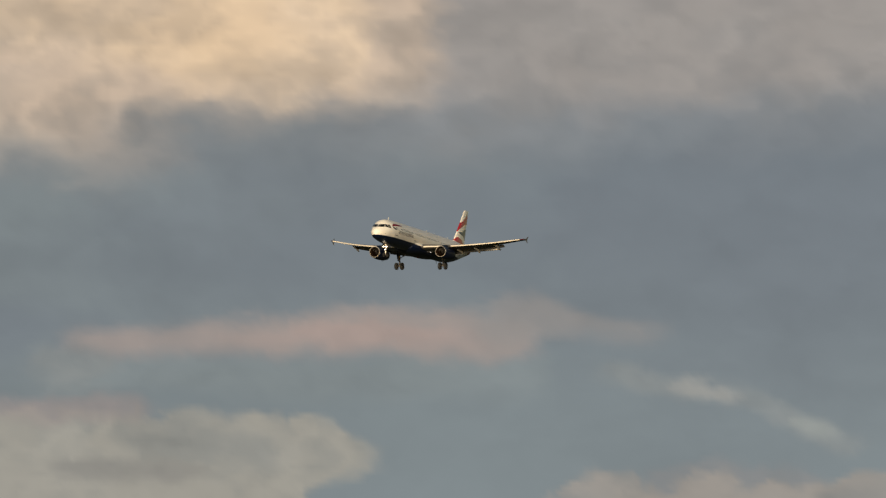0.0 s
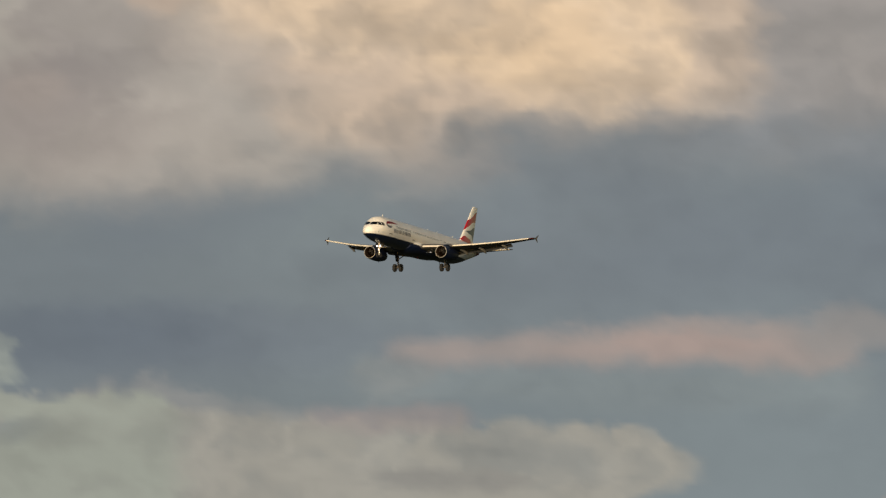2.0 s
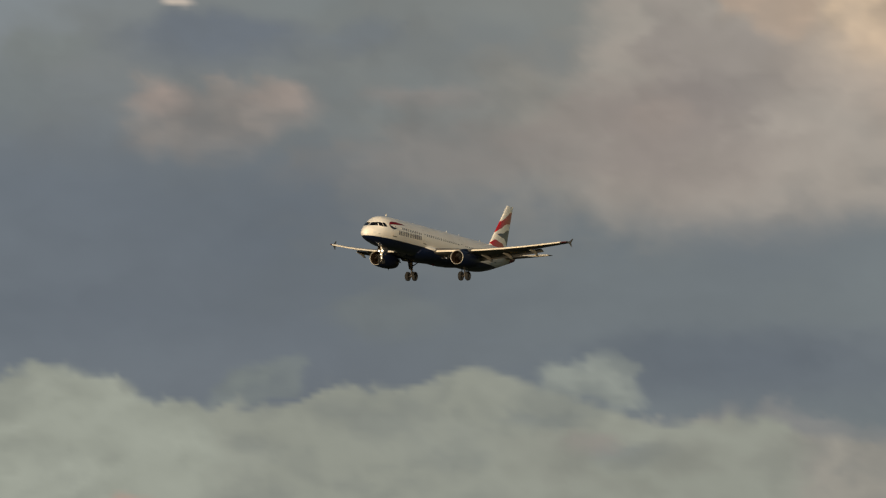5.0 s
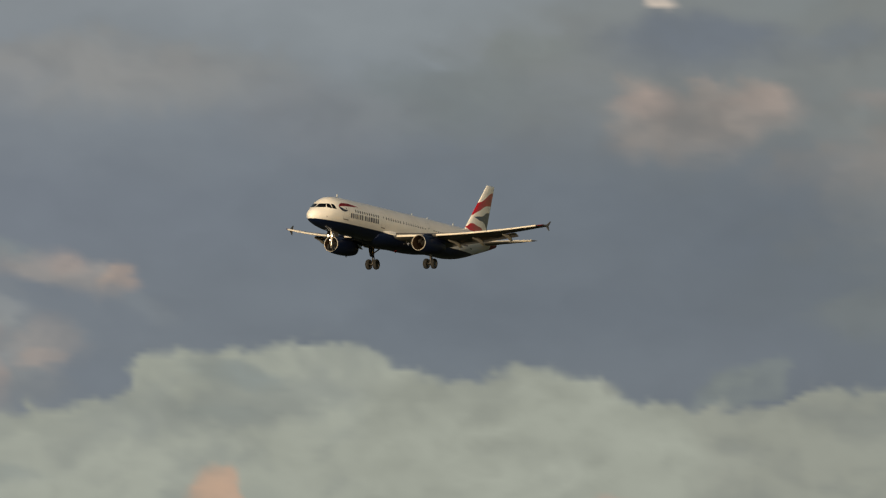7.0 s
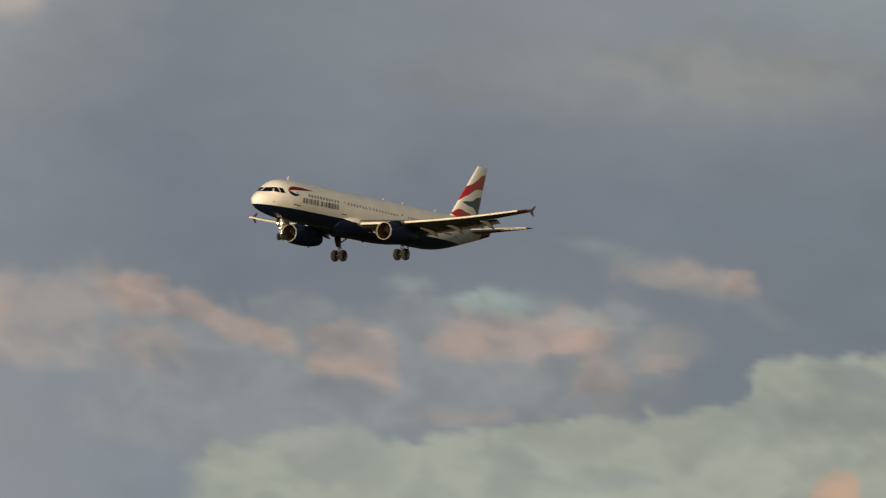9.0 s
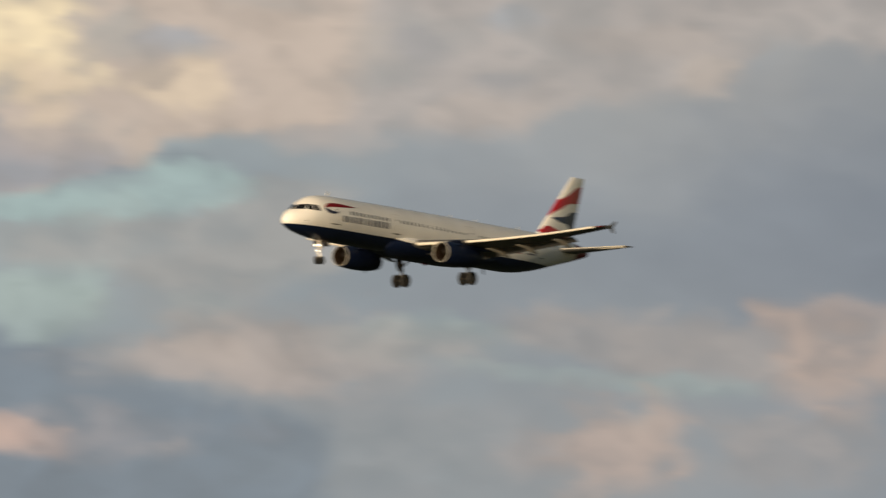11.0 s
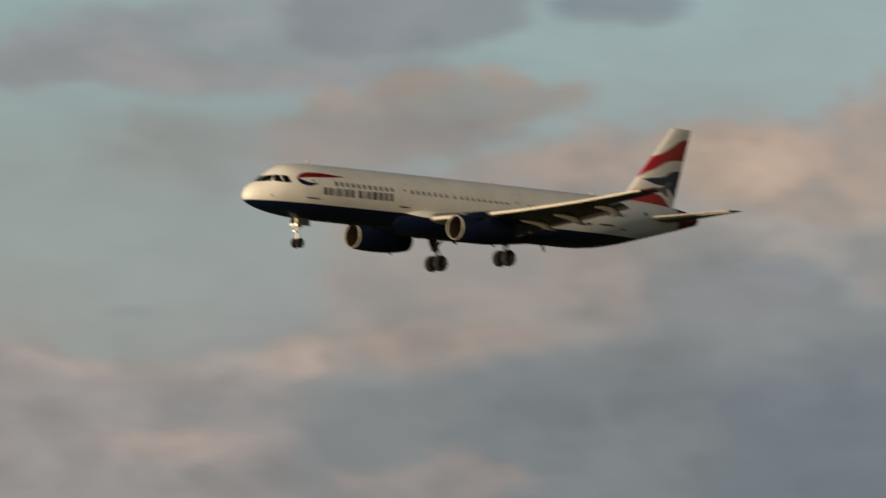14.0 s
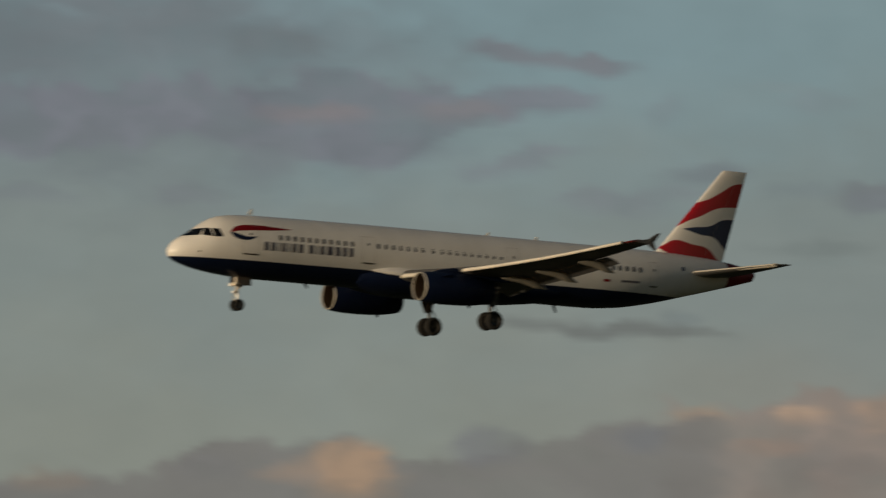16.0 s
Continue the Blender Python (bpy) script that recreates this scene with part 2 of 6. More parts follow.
mass([(14.58, 6.52, 5.00), (15.30, 6.53, 5.01), (16.21, 6.55, 4.95), (16.94, 6.56, 4.89), (17.85, 6.57, 4.88), (18.58, 6.57, 4.87), (19.46, 6.58, 4.88)], "84878a", 0.60, 0.217, 0.435, 0.40)
mass([(14.58, 6.52, 5.29), (15.30, 6.53, 5.30), (16.21, 6.55, 5.23), (16.94, 6.56, 5.18), (17.85, 6.57, 5.17), (18.58, 6.57, 5.20), (19.67, 6.58, 5.17)], "9b9590", 0.90, 0.217, 0.326, 0.40)
cloud(24.37, 5.17, 0.87, 0.544, 0, "8e8c86", 0.75, 0.90, 0.40)
cloud(23.64, 5.21, 0.72, 0.507, 0, "96928a", 0.70, 0.90, 0.40)
mass([(18.65, 6.63, 5.55), (18.90, 6.64, 5.37), (19.27, 6.64, 5.17), (19.81, 6.64, 5.16), (20.18, 6.65, 5.14), (20.61, 6.65, 5.07), (20.98, 6.65, 4.91), (21.45, 6.65, 4.79), (22.36, 6.66, 4.73), (23.27, 6.66, 4.72), (23.89, 6.66, 4.74)], "a39c93", 0.90, 0.217, 0.435, 0.50)
mass([(18.54, 6.63, 5.48), (18.72, 6.63, 5.33), (19.09, 6.64, 5.30), (19.45, 6.64, 5.19), (20.18, 6.65, 5.18), (20.61, 6.65, 5.13), (20.91, 6.65, 5.00), (21.27, 6.65, 4.97), (21.71, 6.65, 5.10), (22.00, 6.65, 5.39), (22.36, 6.66, 5.53), (22.73, 6.66, 5.71)], "c6b19c", 0.88, 0.217, 0.362, 0.60)
mass([(19.01, 6.64, 5.77), (19.16, 6.64, 5.55), (19.38, 6.64, 5.30), (19.74, 6.64, 5.23), (20.18, 6.65, 5.34), (20.72, 6.65, 5.45), (21.09, 6.65, 5.60), (21.63, 6.65, 5.60), (22.00, 6.65, 5.66), (22.29, 6.66, 5.71), (22.58, 6.66, 5.86)], "dcc2a3", 0.80, 0.217, 0.326, 0.70)
cloud(20.03, 5.70, 0.40, 0.290, 0, "e6c8a4", 0.70, 0.90, 0.50)
cloud(22.14, 5.82, 0.33, 0.163, 0, "d6bda2", 0.60, 0.80, 0.50)
cloud(23.09, 5.10, 0.94, 0.399, 0, "a69e95", 0.50, 0.90, 0.30)
cloud(21.89, 5.46, 0.22, 0.217, 0, "a89c92", 0.50, 0.80, 0.50)
cloud(22.73, 5.46, 0.94, 0.580, 0, "b1a89e", 0.80, 0.90, 0.25)
cloud(23.02, 5.46, 0.33, 0.217, 0, "9a958e", 0.40, 0.80, 0.40)
cloud(23.35, 5.33, 0.22, 0.163, 0, "aba197", 0.60, 0.70, 0.50)
cloud(24.98, 5.39, 0.47, 0.435, 0, "7f8585", 0.60, 0.90, 0.30)
cloud(24.77, 5.48, 0.29, 0.091, 0, "938d88", 0.50, 0.70, 0.50)
cloud(19.74, 5.01, 0.91, 0.181, 0, "797d80", 0.60, 0.90, 0.30)
cloud(19.75, 4.36, 1.27, 0.507, 0, "727980", 0.55, 0.90, 0.20)
cloud(20.80, 4.95, 0.43, 0.217, 0, "a59a90", 0.50, 0.90, 0.50)
mass([(17.87, 3.52, 3.34), (18.96, 3.55, 3.31), (20.42, 3.60, 3.33), (21.50, 3.62, 3.33)], "858c8c", 0.50, 0.145, 0.217, 0.40)
mass([(17.94, 3.81, 3.61), (18.38, 3.85, 3.58), (18.74, 3.87, 3.57), (19.14, 3.88, 3.58), (19.61, 3.83, 3.60), (20.05, 3.80, 3.62), (20.60, 3.79, 3.62), (21.28, 3.73, 3.64)], "a0938c", 0.80, 0.127, 0.145, 0.18)
cloud(19.18, 3.71, 0.65, 0.080, 1, "ab968d", 0.60, 0.70, 0.30)
mass([(17.14, 3.73, 3.66), (17.54, 3.75, 3.65), (17.80, 3.87, 3.67), (18.01, 3.94, 3.67), (18.30, 3.95, 3.67), (18.63, 3.87, 3.67)], "938f8c", 0.80, 0.109, 0.181, 0.20)
cloud(21.07, 3.51, 0.29, 0.145, 1, "8b8c89", 0.50, 0.70, 0.50)
mass([(15.85, 3.01, 2.96), (15.99, 3.03, 2.92), (16.35, 3.14, 3.02), (16.78, 3.35, 3.22), (17.07, 3.41, 3.30), (17.40, 3.46, 3.35), (17.76, 3.50, 3.38)], "8b8f8e", 0.70, 0.091, 0.091, 0.60)
cloud(16.97, 3.33, 0.22, 0.054, 13, "9c9b96", 0.70, 0.60, 0.50)
cloud(16.32, 3.09, 0.18, 0.051, 11, "989c98", 0.70, 0.60, 0.50)
mass([(16.07, 2.78, 2.67), (16.43, 2.83, 2.67), (16.97, 2.84, 2.68), (17.41, 2.81, 2.68)], "8f8b89", 0.50, 0.072, 0.109, 0.40)
mass([(14.62, 2.80, 2.18), (15.34, 2.84, 2.19), (15.85, 2.78, 2.20), (16.25, 2.74, 2.20), (16.61, 2.73, 2.20), (16.97, 2.75, 2.21), (17.30, 2.75, 2.21), (17.44, 2.85, 2.21), (17.66, 2.87, 2.22), (17.81, 2.83, 2.22), (17.92, 2.71, 2.22), (18.17, 2.62, 2.22)], "9c958d", 0.85, 0.072, 0.217, 0.50)
mass([(21.46, 3.23, 3.14), (21.82, 3.32, 3.14), (22.30, 3.43, 3.17), (22.55, 3.49, 3.18), (22.95, 3.47, 3.18), (23.35, 3.34, 3.18)], "92908c", 0.60, 0.091, 0.109, 0.40)
mass([(18.96, 2.97, 2.94), (19.10, 3.01, 2.90), (19.30, 3.11, 2.80), (19.54, 3.19, 2.66), (19.83, 3.21, 2.30), (20.19, 3.17, 2.30), (20.74, 3.22, 2.30), (21.46, 3.23, 2.30), (21.83, 3.25, 2.30), (22.08, 3.31, 2.30), (22.59, 3.34, 2.31), (23.06, 3.38, 2.31), (23.82, 3.37, 2.31), (24.55, 3.32, 2.31)], "9e9a90", 0.90, 0.072, 0.145, 0.45)
mass([(20.34, 3.25, 3.16), (20.73, 3.31, 3.17), (21.28, 3.31, 3.17), (21.72, 3.26, 3.17)], "978d89", 0.70, 0.091, 0.109, 0.30)
cloud(20.88, 2.86, 0.43, 0.080, 0, "86847f", 0.70, 0.70, 0.40)
cloud(20.34, 2.84, 0.18, 0.058, 0, "86847f", 0.60, 0.70, 0.40)
cloud(20.45, 3.03, 0.22, 0.036, 0, "868783", 0.60, 0.70, 0.40)
cloud(23.64, 2.78, 0.36, 0.043, 0, "8a8985", 0.50, 0.70, 0.50)
cloud(26.21, 5.63, 1.52, 0.471, -1, "838582", 0.55, 0.90, 0.30)
cloud(26.19, 5.84, 0.58, 0.181, -1, "6b7480", 0.70, 0.90, 0.30)
cloud(25.31, 5.85, 0.29, 0.109, -1, "6f777f", 0.50, 0.70, 0.50)
cloud(27.28, 5.79, 0.29, 0.109, -1, "808683", 0.50, 0.80, 0.40)
cloud(27.86, 5.49, 0.58, 0.217, -1, "79807f", 0.50, 0.90, 0.40)
cloud(24.58, 5.09, 0.91, 0.181, -1, "8a8581", 0.60, 0.90, 0.40)
cloud(23.30, 5.25, 0.62, 0.399, -1, "918883", 0.75, 0.90, 0.40)
cloud(22.94, 5.65, 0.54, 0.362, -1, "88827f", 0.50, 0.90, 0.40)
cloud(23.34, 5.37, 0.18, 0.109, -1, "9e938b", 0.60, 0.70, 0.50)
mass([(22.40, 6.81, 5.76), (22.62, 6.81, 5.83), (22.80, 6.81, 5.94), (23.02, 6.80, 6.03)], "ceb49d", 0.70, 0.145, 0.145, 0.50)
mass([(25.45, 5.41, 5.28), (25.67, 5.52, 5.24), (25.89, 5.55, 5.19), (26.18, 5.55, 5.15), (26.40, 5.54, 5.13), (26.65, 5.51, 5.14), (26.84, 5.45, 5.20), (26.96, 5.32, 5.27)], "938c86", 0.80, 0.127, 0.217, 0.60)
cloud(26.58, 5.45, 0.20, 0.101, -1, "a5968d", 0.70, 0.70, 0.50)
cloud(25.82, 5.48, 0.18, 0.101, -1, "a2948b", 0.60, 0.70, 0.50)
cloud(24.98, 5.49, 0.33, 0.065, -1, "8b8682", 0.60, 0.70, 0.50)
cloud(26.48, 6.07, 0.12, 0.033, -1, "e5d5c3", 0.90, 0.40, 0.40)
cloud(25.08, 4.07, 0.33, 0.127, -1, "787e7e", 0.60, 0.80, 0.40)
cloud(27.47, 4.01, 1.09, 0.217, -1, "69717a", 0.40, 0.90, 0.20)
cloud(23.04, 3.76, 0.91, 0.217, -1, "666e77", 0.60, 0.90, 0.20)
mass([(25.54, 3.60, 3.50), (25.65, 3.72, 3.50), (25.83, 3.70, 3.50), (26.02, 3.74, 3.50), (26.23, 3.55, 3.48)], "868d89", 0.65, 0.054, 0.054, 0.80)
cloud(25.98, 3.70, 0.16, 0.080, -1, "878e89", 0.70, 0.60, 0.70)
mass([(22.31, 3.24, 2.46), (22.53, 3.38, 2.46), (22.82, 3.44, 2.46), (23.03, 3.38, 2.46), (23.43, 3.38, 2.45), (23.65, 3.41, 2.45), (23.91, 3.57, 2.45), (24.20, 3.63, 2.45), (24.38, 3.71, 2.45), (24.60, 3.72, 2.44), (24.78, 3.65, 2.44), (25.10, 3.60, 2.44), (25.48, 3.64, 2.44), (25.54, 3.52, 2.44), (25.87, 3.51, 2.43), (26.37, 3.50, 2.43), (26.74, 3.51, 2.42), (26.80, 3.67, 2.42), (26.99, 3.70, 2.42), (27.25, 3.74, 2.42), (27.46, 3.70, 2.42), (27.72, 3.64, 2.41), (28.01, 3.66, 2.41), (28.19, 3.74, 2.41), (28.55, 3.67, 2.40)], "989b90", 0.95, 0.043, 0.217, 0.35)
mass([(23.43, 3.56, 3.54), (23.47, 3.58, 3.50), (23.62, 3.76, 3.45), (23.76, 3.79, 3.54), (23.98, 3.75, 3.57), (24.20, 3.72, 3.54)], "979c93", 0.75, 0.054, 0.065, 0.80)
cloud(23.58, 3.20, 0.29, 0.080, -1, "828683", 0.70, 0.70, 0.60)
cloud(24.02, 3.41, 0.22, 0.043, -1, "808685", 0.60, 0.70, 0.50)
cloud(23.80, 3.27, 0.18, 0.072, -1, "958d88", 0.60, 0.70, 0.50)
cloud(26.96, 3.38, 0.29, 0.029, -1, "898d85", 0.50, 0.70, 0.50)
cloud(29.97, 5.64, 1.01, 0.217, -1, "8c8f8e", 0.60, 0.90, 0.40)
cloud(30.16, 5.60, 0.91, 0.217, 0, "8f8e8c", 0.60, 0.90, 0.40)
cloud(31.25, 5.70, 0.65, 0.145, 0, "888a8b", 0.50, 0.90, 0.40)
cloud(31.72, 5.51, 0.36, 0.054, 0, "888886", 0.40, 0.70, 0.50)
cloud(28.59, 5.32, 0.54, 0.217, 0, "84888c", 0.50, 0.90, 0.30)
cloud(30.03, 3.64, 0.33, 0.145, 0, "747c85", 0.45, 0.70, 0.30)
mass([(26.05, 3.54, 2.42), (26.31, 3.50, 2.41), (26.79, 3.53, 2.41), (26.85, 3.68, 2.41), (27.07, 3.72, 2.41), (27.25, 3.78, 2.41), (27.40, 3.72, 2.40), (27.58, 3.66, 2.40), (27.94, 3.65, 2.40), (28.05, 3.70, 2.40), (28.23, 3.79, 2.40), (28.38, 3.90, 2.40), (28.67, 3.91, 2.39), (28.89, 3.88, 2.39), (29.25, 3.84, 2.39), (29.54, 3.83, 2.39), (29.79, 3.78, 2.38), (29.85, 3.53, 2.38), (30.14, 3.50, 2.38), (30.51, 3.47, 2.38), (31.05, 3.43, 2.37), (31.41, 3.35, 2.37), (31.77, 3.28, 2.36), (32.21, 3.24, 2.36), (32.43, 3.35, 2.35), (33.22, 3.25, 2.34), (33.58, 3.12, 2.34)], "a0a498", 0.94, 0.043, 0.217, 0.40)
cloud(30.48, 3.10, 1.09, 0.217, -1, "a1a59a", 0.50, 0.90, 0.40)
cloud(29.22, 3.69, 0.25, 0.072, 14, "88908d", 0.60, 0.70, 0.60)
cloud(29.18, 3.42, 0.22, 0.043, -1, "88908d", 0.50, 0.70, 0.50)
cloud(30.84, 3.02, 0.43, 0.072, -1, "8d938d", 0.50, 0.70, 0.50)
cloud(31.39, 3.09, 0.22, 0.109, -1, "8d938d", 0.50, 0.70, 0.50)
cloud(31.34, 3.16, 0.11, 0.127, 0, "8c938e", 0.50, 0.70, 0.50)
cloud(29.13, 3.68, 0.18, 0.072, 20, "89908d", 0.60, 0.70, 0.50)
cloud(30.68, 3.02, 0.33, 0.043, 0, "8f958f", 0.50, 0.70, 0.50)
mass([(29.04, 2.79, 2.39), (29.14, 2.90, 2.39), (29.21, 3.00, 2.39), (29.30, 3.07, 2.39), (29.41, 3.04, 2.39), (29.48, 2.93, 2.39), (29.57, 2.80, 2.39)], "ba9e89", 0.85, 0.043, 0.145, 0.50)
cloud(29.35, 2.93, 0.13, 0.109, -1, "c8a88f", 0.60, 0.70, 0.50)
cloud(26.70, 2.83, 0.22, 0.065, -1, "ae998d", 0.70, 0.50, 0.40)
mass([(29.82, 4.30, 4.23), (29.88, 4.36, 4.19), (30.13, 4.35, 4.17), (30.28, 4.44, 4.23), (30.42, 4.44, 4.30), (30.64, 4.44, 4.33), (30.90, 4.51, 4.36)], "98938e", 0.75, 0.080, 0.080, 0.60)
cloud(29.95, 4.28, 0.12, 0.072, -1, "ab998c", 0.70, 0.70, 0.50)
cloud(30.30, 4.39, 0.14, 0.058, 14, "a4968e", 0.60, 0.70, 0.50)
cloud(29.77, 4.12, 0.22, 0.065, 24, "83898d", 0.40, 0.70, 0.50)
cloud(30.75, 4.49, 0.22, 0.054, 14, "8d9693", 0.50, 0.70, 0.50)
cloud(33.23, 3.51, 0.91, 0.145, 0, "83898d", 0.40, 0.80, 0.40)
mass([(30.11, 3.90, 3.53), (30.69, 4.11, 3.46), (31.78, 4.10, 3.30), (32.87, 4.09, 3.26), (33.96, 4.37, 3.24), (34.32, 4.40, 3.24)], "8f9292", 0.60, 0.181, 0.217, 0.70)
mass([(32.71, 3.86, 3.80), (32.80, 3.94, 3.76), (33.02, 4.05, 3.80), (33.24, 4.14, 3.90), (33.49, 4.23, 4.05), (33.75, 4.28, 4.04), (33.96, 4.31, 4.13), (34.18, 4.40, 4.22)], "a4958e", 0.80, 0.072, 0.072, 0.85)
cloud(32.91, 3.89, 0.16, 0.091, 20, "ae9a8e", 0.60, 0.70, 0.50)
cloud(33.86, 4.19, 0.13, 0.109, 0, "ab978b", 0.60, 0.70, 0.50)
cloud(33.71, 3.86, 0.22, 0.145, 0, "9c928d", 0.70, 0.70, 0.60)
mass([(32.16, 3.84, 3.70), (32.22, 3.95, 3.66), (32.36, 4.04, 3.62), (32.51, 4.02, 3.60), (32.69, 3.80, 3.62)], "a4968f", 0.75, 0.072, 0.091, 0.85)
cloud(32.43, 3.73, 0.22, 0.072, 0, "ab998e", 0.60, 0.70, 0.50)
cloud(31.06, 3.96, 0.51, 0.217, 0, "919492", 0.50, 0.80, 0.60)
mass([(30.65, 3.75, 3.60), (30.69, 3.89, 3.53), (30.76, 4.04, 3.53), (30.98, 4.07, 3.78), (31.20, 4.12, 3.78), (31.42, 4.03, 3.74), (31.71, 4.03, 3.77), (31.93, 3.95, 3.86)], "a3958f", 0.80, 0.091, 0.109, 0.85)
cloud(31.05, 3.91, 0.22, 0.065, 0, "b39c8e", 0.70, 0.70, 0.50)
cloud(31.75, 3.88, 0.18, 0.080, 0, "ab9a8f", 0.60, 0.70, 0.50)
cloud(30.80, 3.64, 0.13, 0.145, 0, "a6978f", 0.60, 0.70, 0.50)
cloud(31.78, 3.41, 0.33, 0.072, 0, "99928e", 0.60, 0.70, 0.50)
cloud(30.40, 3.89, 0.22, 0.145, 0, "9a938e", 0.50, 0.70, 0.50)
cloud(30.40, 3.77, 0.14, 0.054, 0, "a3978f", 0.50, 0.70, 0.50)
cloud(31.53, 4.16, 0.22, 0.091, 0, "9caaa3", 0.75, 0.60, 0.60)
cloud(32.08, 4.27, 0.16, 0.065, 0, "909996", 0.60, 0.60, 0.60)
cloud(30.95, 4.05, 0.14, 0.065, 0, "99a39c", 0.50, 0.70, 0.60)
mass([(34.34, 7.01, 5.96), (34.63, 7.01, 5.96), (35.36, 7.01, 6.00), (35.61, 7.01, 5.96), (35.72, 7.01, 5.73), (36.08, 7.01, 5.69), (36.45, 7.01, 5.67), (36.78, 7.01, 5.56), (36.96, 7.01, 5.45), (37.18, 7.01, 5.40), (37.91, 7.01, 5.38), (38.27, 7.01, 5.32), (38.64, 7.01, 5.39), (39.00, 7.00, 5.45), (39.73, 7.00, 5.55)], "a9a19b", 0.85, 0.109, 0.163, 0.55)
cloud(38.27, 5.99, 0.47, 0.217, 0, "b5aba0", 0.60, 0.80, 0.60)
cloud(35.90, 5.85, 0.18, 0.127, 0, "b5a99e", 0.60, 0.70, 0.50)
cloud(36.16, 6.02, 0.43, 0.091, 0, "ada39b", 0.60, 0.70, 0.50)
cloud(39.33, 5.74, 0.29, 0.217, 0, "bcb0a0", 0.70, 0.70, 0.50)
cloud(37.36, 5.56, 0.43, 0.109, 0, "b0a59c", 0.60, 0.70, 0.50)
cloud(37.80, 6.00, 0.22, 0.145, 20, "99989a", 0.50, 0.70, 0.50)
cloud(37.18, 5.78, 0.18, 0.054, 0, "98989a", 0.50, 0.70, 0.50)
cloud(38.71, 6.25, 0.22, 0.043, 0, "9db0b5", 0.60, 0.60, 0.50)
cloud(37.18, 6.18, 0.22, 0.091, 0, "989ea3", 0.60, 0.70, 0.50)
mass([(38.81, 5.27, 5.23), (39.36, 5.32, 5.25), (39.72, 5.30, 5.17), (40.09, 5.31, 5.11), (40.45, 5.29, 5.09), (41.18, 5.21, 5.07)], "828a90", 0.80, 0.091, 0.072, 0.40)
mass([(38.05, 4.94, 4.73), (38.19, 5.09, 4.62), (38.41, 5.16, 4.47), (38.81, 5.16, 4.40), (39.25, 4.94, 4.39), (39.72, 5.01, 4.46), (40.09, 4.93, 4.50), (40.63, 4.82, 4.53)], "a09d98", 0.70, 0.181, 0.217, 0.50)
mass([(38.63, 5.09, 5.03), (38.81, 5.19, 5.01), (39.07, 5.27, 4.99), (39.36, 5.25, 4.96), (39.72, 5.19, 4.92), (40.16, 5.11, 4.86), (40.45, 5.08, 4.86), (40.81, 5.04, 4.82)], "9eb0ad", 0.85, 0.091, 0.127, 0.50)
cloud(40.16, 4.35, 0.40, 0.217, 0, "a0aba5", 0.85, 0.50, 0.50)
cloud(39.10, 4.29, 0.22, 0.109, 0, "979f9c", 0.50, 0.70, 0.50)
cloud(38.81, 3.96, 0.91, 0.254, 0, "a09994", 0.70, 0.80, 0.50)
cloud(38.88, 3.96, 0.43, 0.109, 0, "a89e95", 0.60, 0.70, 0.50)
cloud(37.90, 4.11, 0.72, 0.109, 0, "989e9c", 0.60, 0.70, 0.50)
mass([(33.91, 4.26, 3.75), (34.63, 4.26, 3.75), (35.28, 4.26, 3.79), (35.72, 4.20, 3.82), (36.26, 4.26, 3.86), (36.81, 4.29, 3.97), (37.36, 4.26, 4.11)], "a09994", 0.75, 0.145, 0.181, 0.50)
cloud(37.68, 4.18, 0.43, 0.072, 0, "96a4a3", 0.60, 0.70, 0.50)
cloud(35.97, 3.80, 0.43, 0.058, 0, "95a2a0", 0.60, 0.70, 0.50)
cloud(36.81, 3.86, 0.91, 0.054, 6, "959f9d", 0.50, 0.70, 0.50)
cloud(35.07, 3.97, 0.40, 0.290, 0, "af9d92", 0.75, 0.70, 0.60)
cloud(35.18, 3.82, 0.18, 0.145, 0, "b8a395", 0.50, 0.70, 0.50)
cloud(34.99, 4.26, 0.43, 0.109, 0, "aa9b92", 0.60, 0.70, 0.50)
cloud(40.26, 3.95, 0.54, 0.326, 0, "828b91", 0.70, 0.80, 0.40)
cloud(38.99, 3.27, 1.09, 0.217, 0, "899094", 0.60, 0.80, 0.40)
cloud(37.90, 3.38, 0.91, 0.181, 0, "8b9295", 0.50, 0.80, 0.40)
cloud(36.99, 3.39, 0.29, 0.145, 0, "a29893", 0.60, 0.70, 0.50)
cloud(36.45, 3.42, 0.40, 0.272, 0, "ad9d93", 0.80, 0.60, 0.60)
cloud(36.34, 3.53, 0.18, 0.145, 0, "b8a596", 0.50, 0.70, 0.50)
cloud(35.36, 3.39, 0.54, 0.217, 0, "9d9692", 0.60, 0.80, 0.60)
cloud(37.35, 3.42, 1.81, 0.362, 0, "999694", 0.35, 0.90, 0.50)
cloud(36.45, 3.42, 0.33, 0.217, 0, "b09f95", 0.50, 0.60, 0.60)
cloud(38.81, 3.53, 0.18, 0.080, 0, "a79a92", 0.70, 0.70, 0.50)
cloud(39.46, 3.47, 0.18, 0.091, 0, "a49993", 0.60, 0.70, 0.50)
cloud(47.69, 6.05, 0.40, 0.065, 0, "8b969c", 0.80, 0.60, 0.40)
mass([(42.07, 4.20, 2.49), (43.16, 4.32, 2.50), (44.25, 4.36, 2.51), (44.98, 4.26, 2.52), (45.52, 4.08, 2.52), (46.36, 3.83, 2.53), (46.80, 3.69, 2.53), (47.88, 3.66, 2.54), (48.97, 3.77, 2.54)], "7a838b", 0.90, 0.399, 0.217, 0.30)
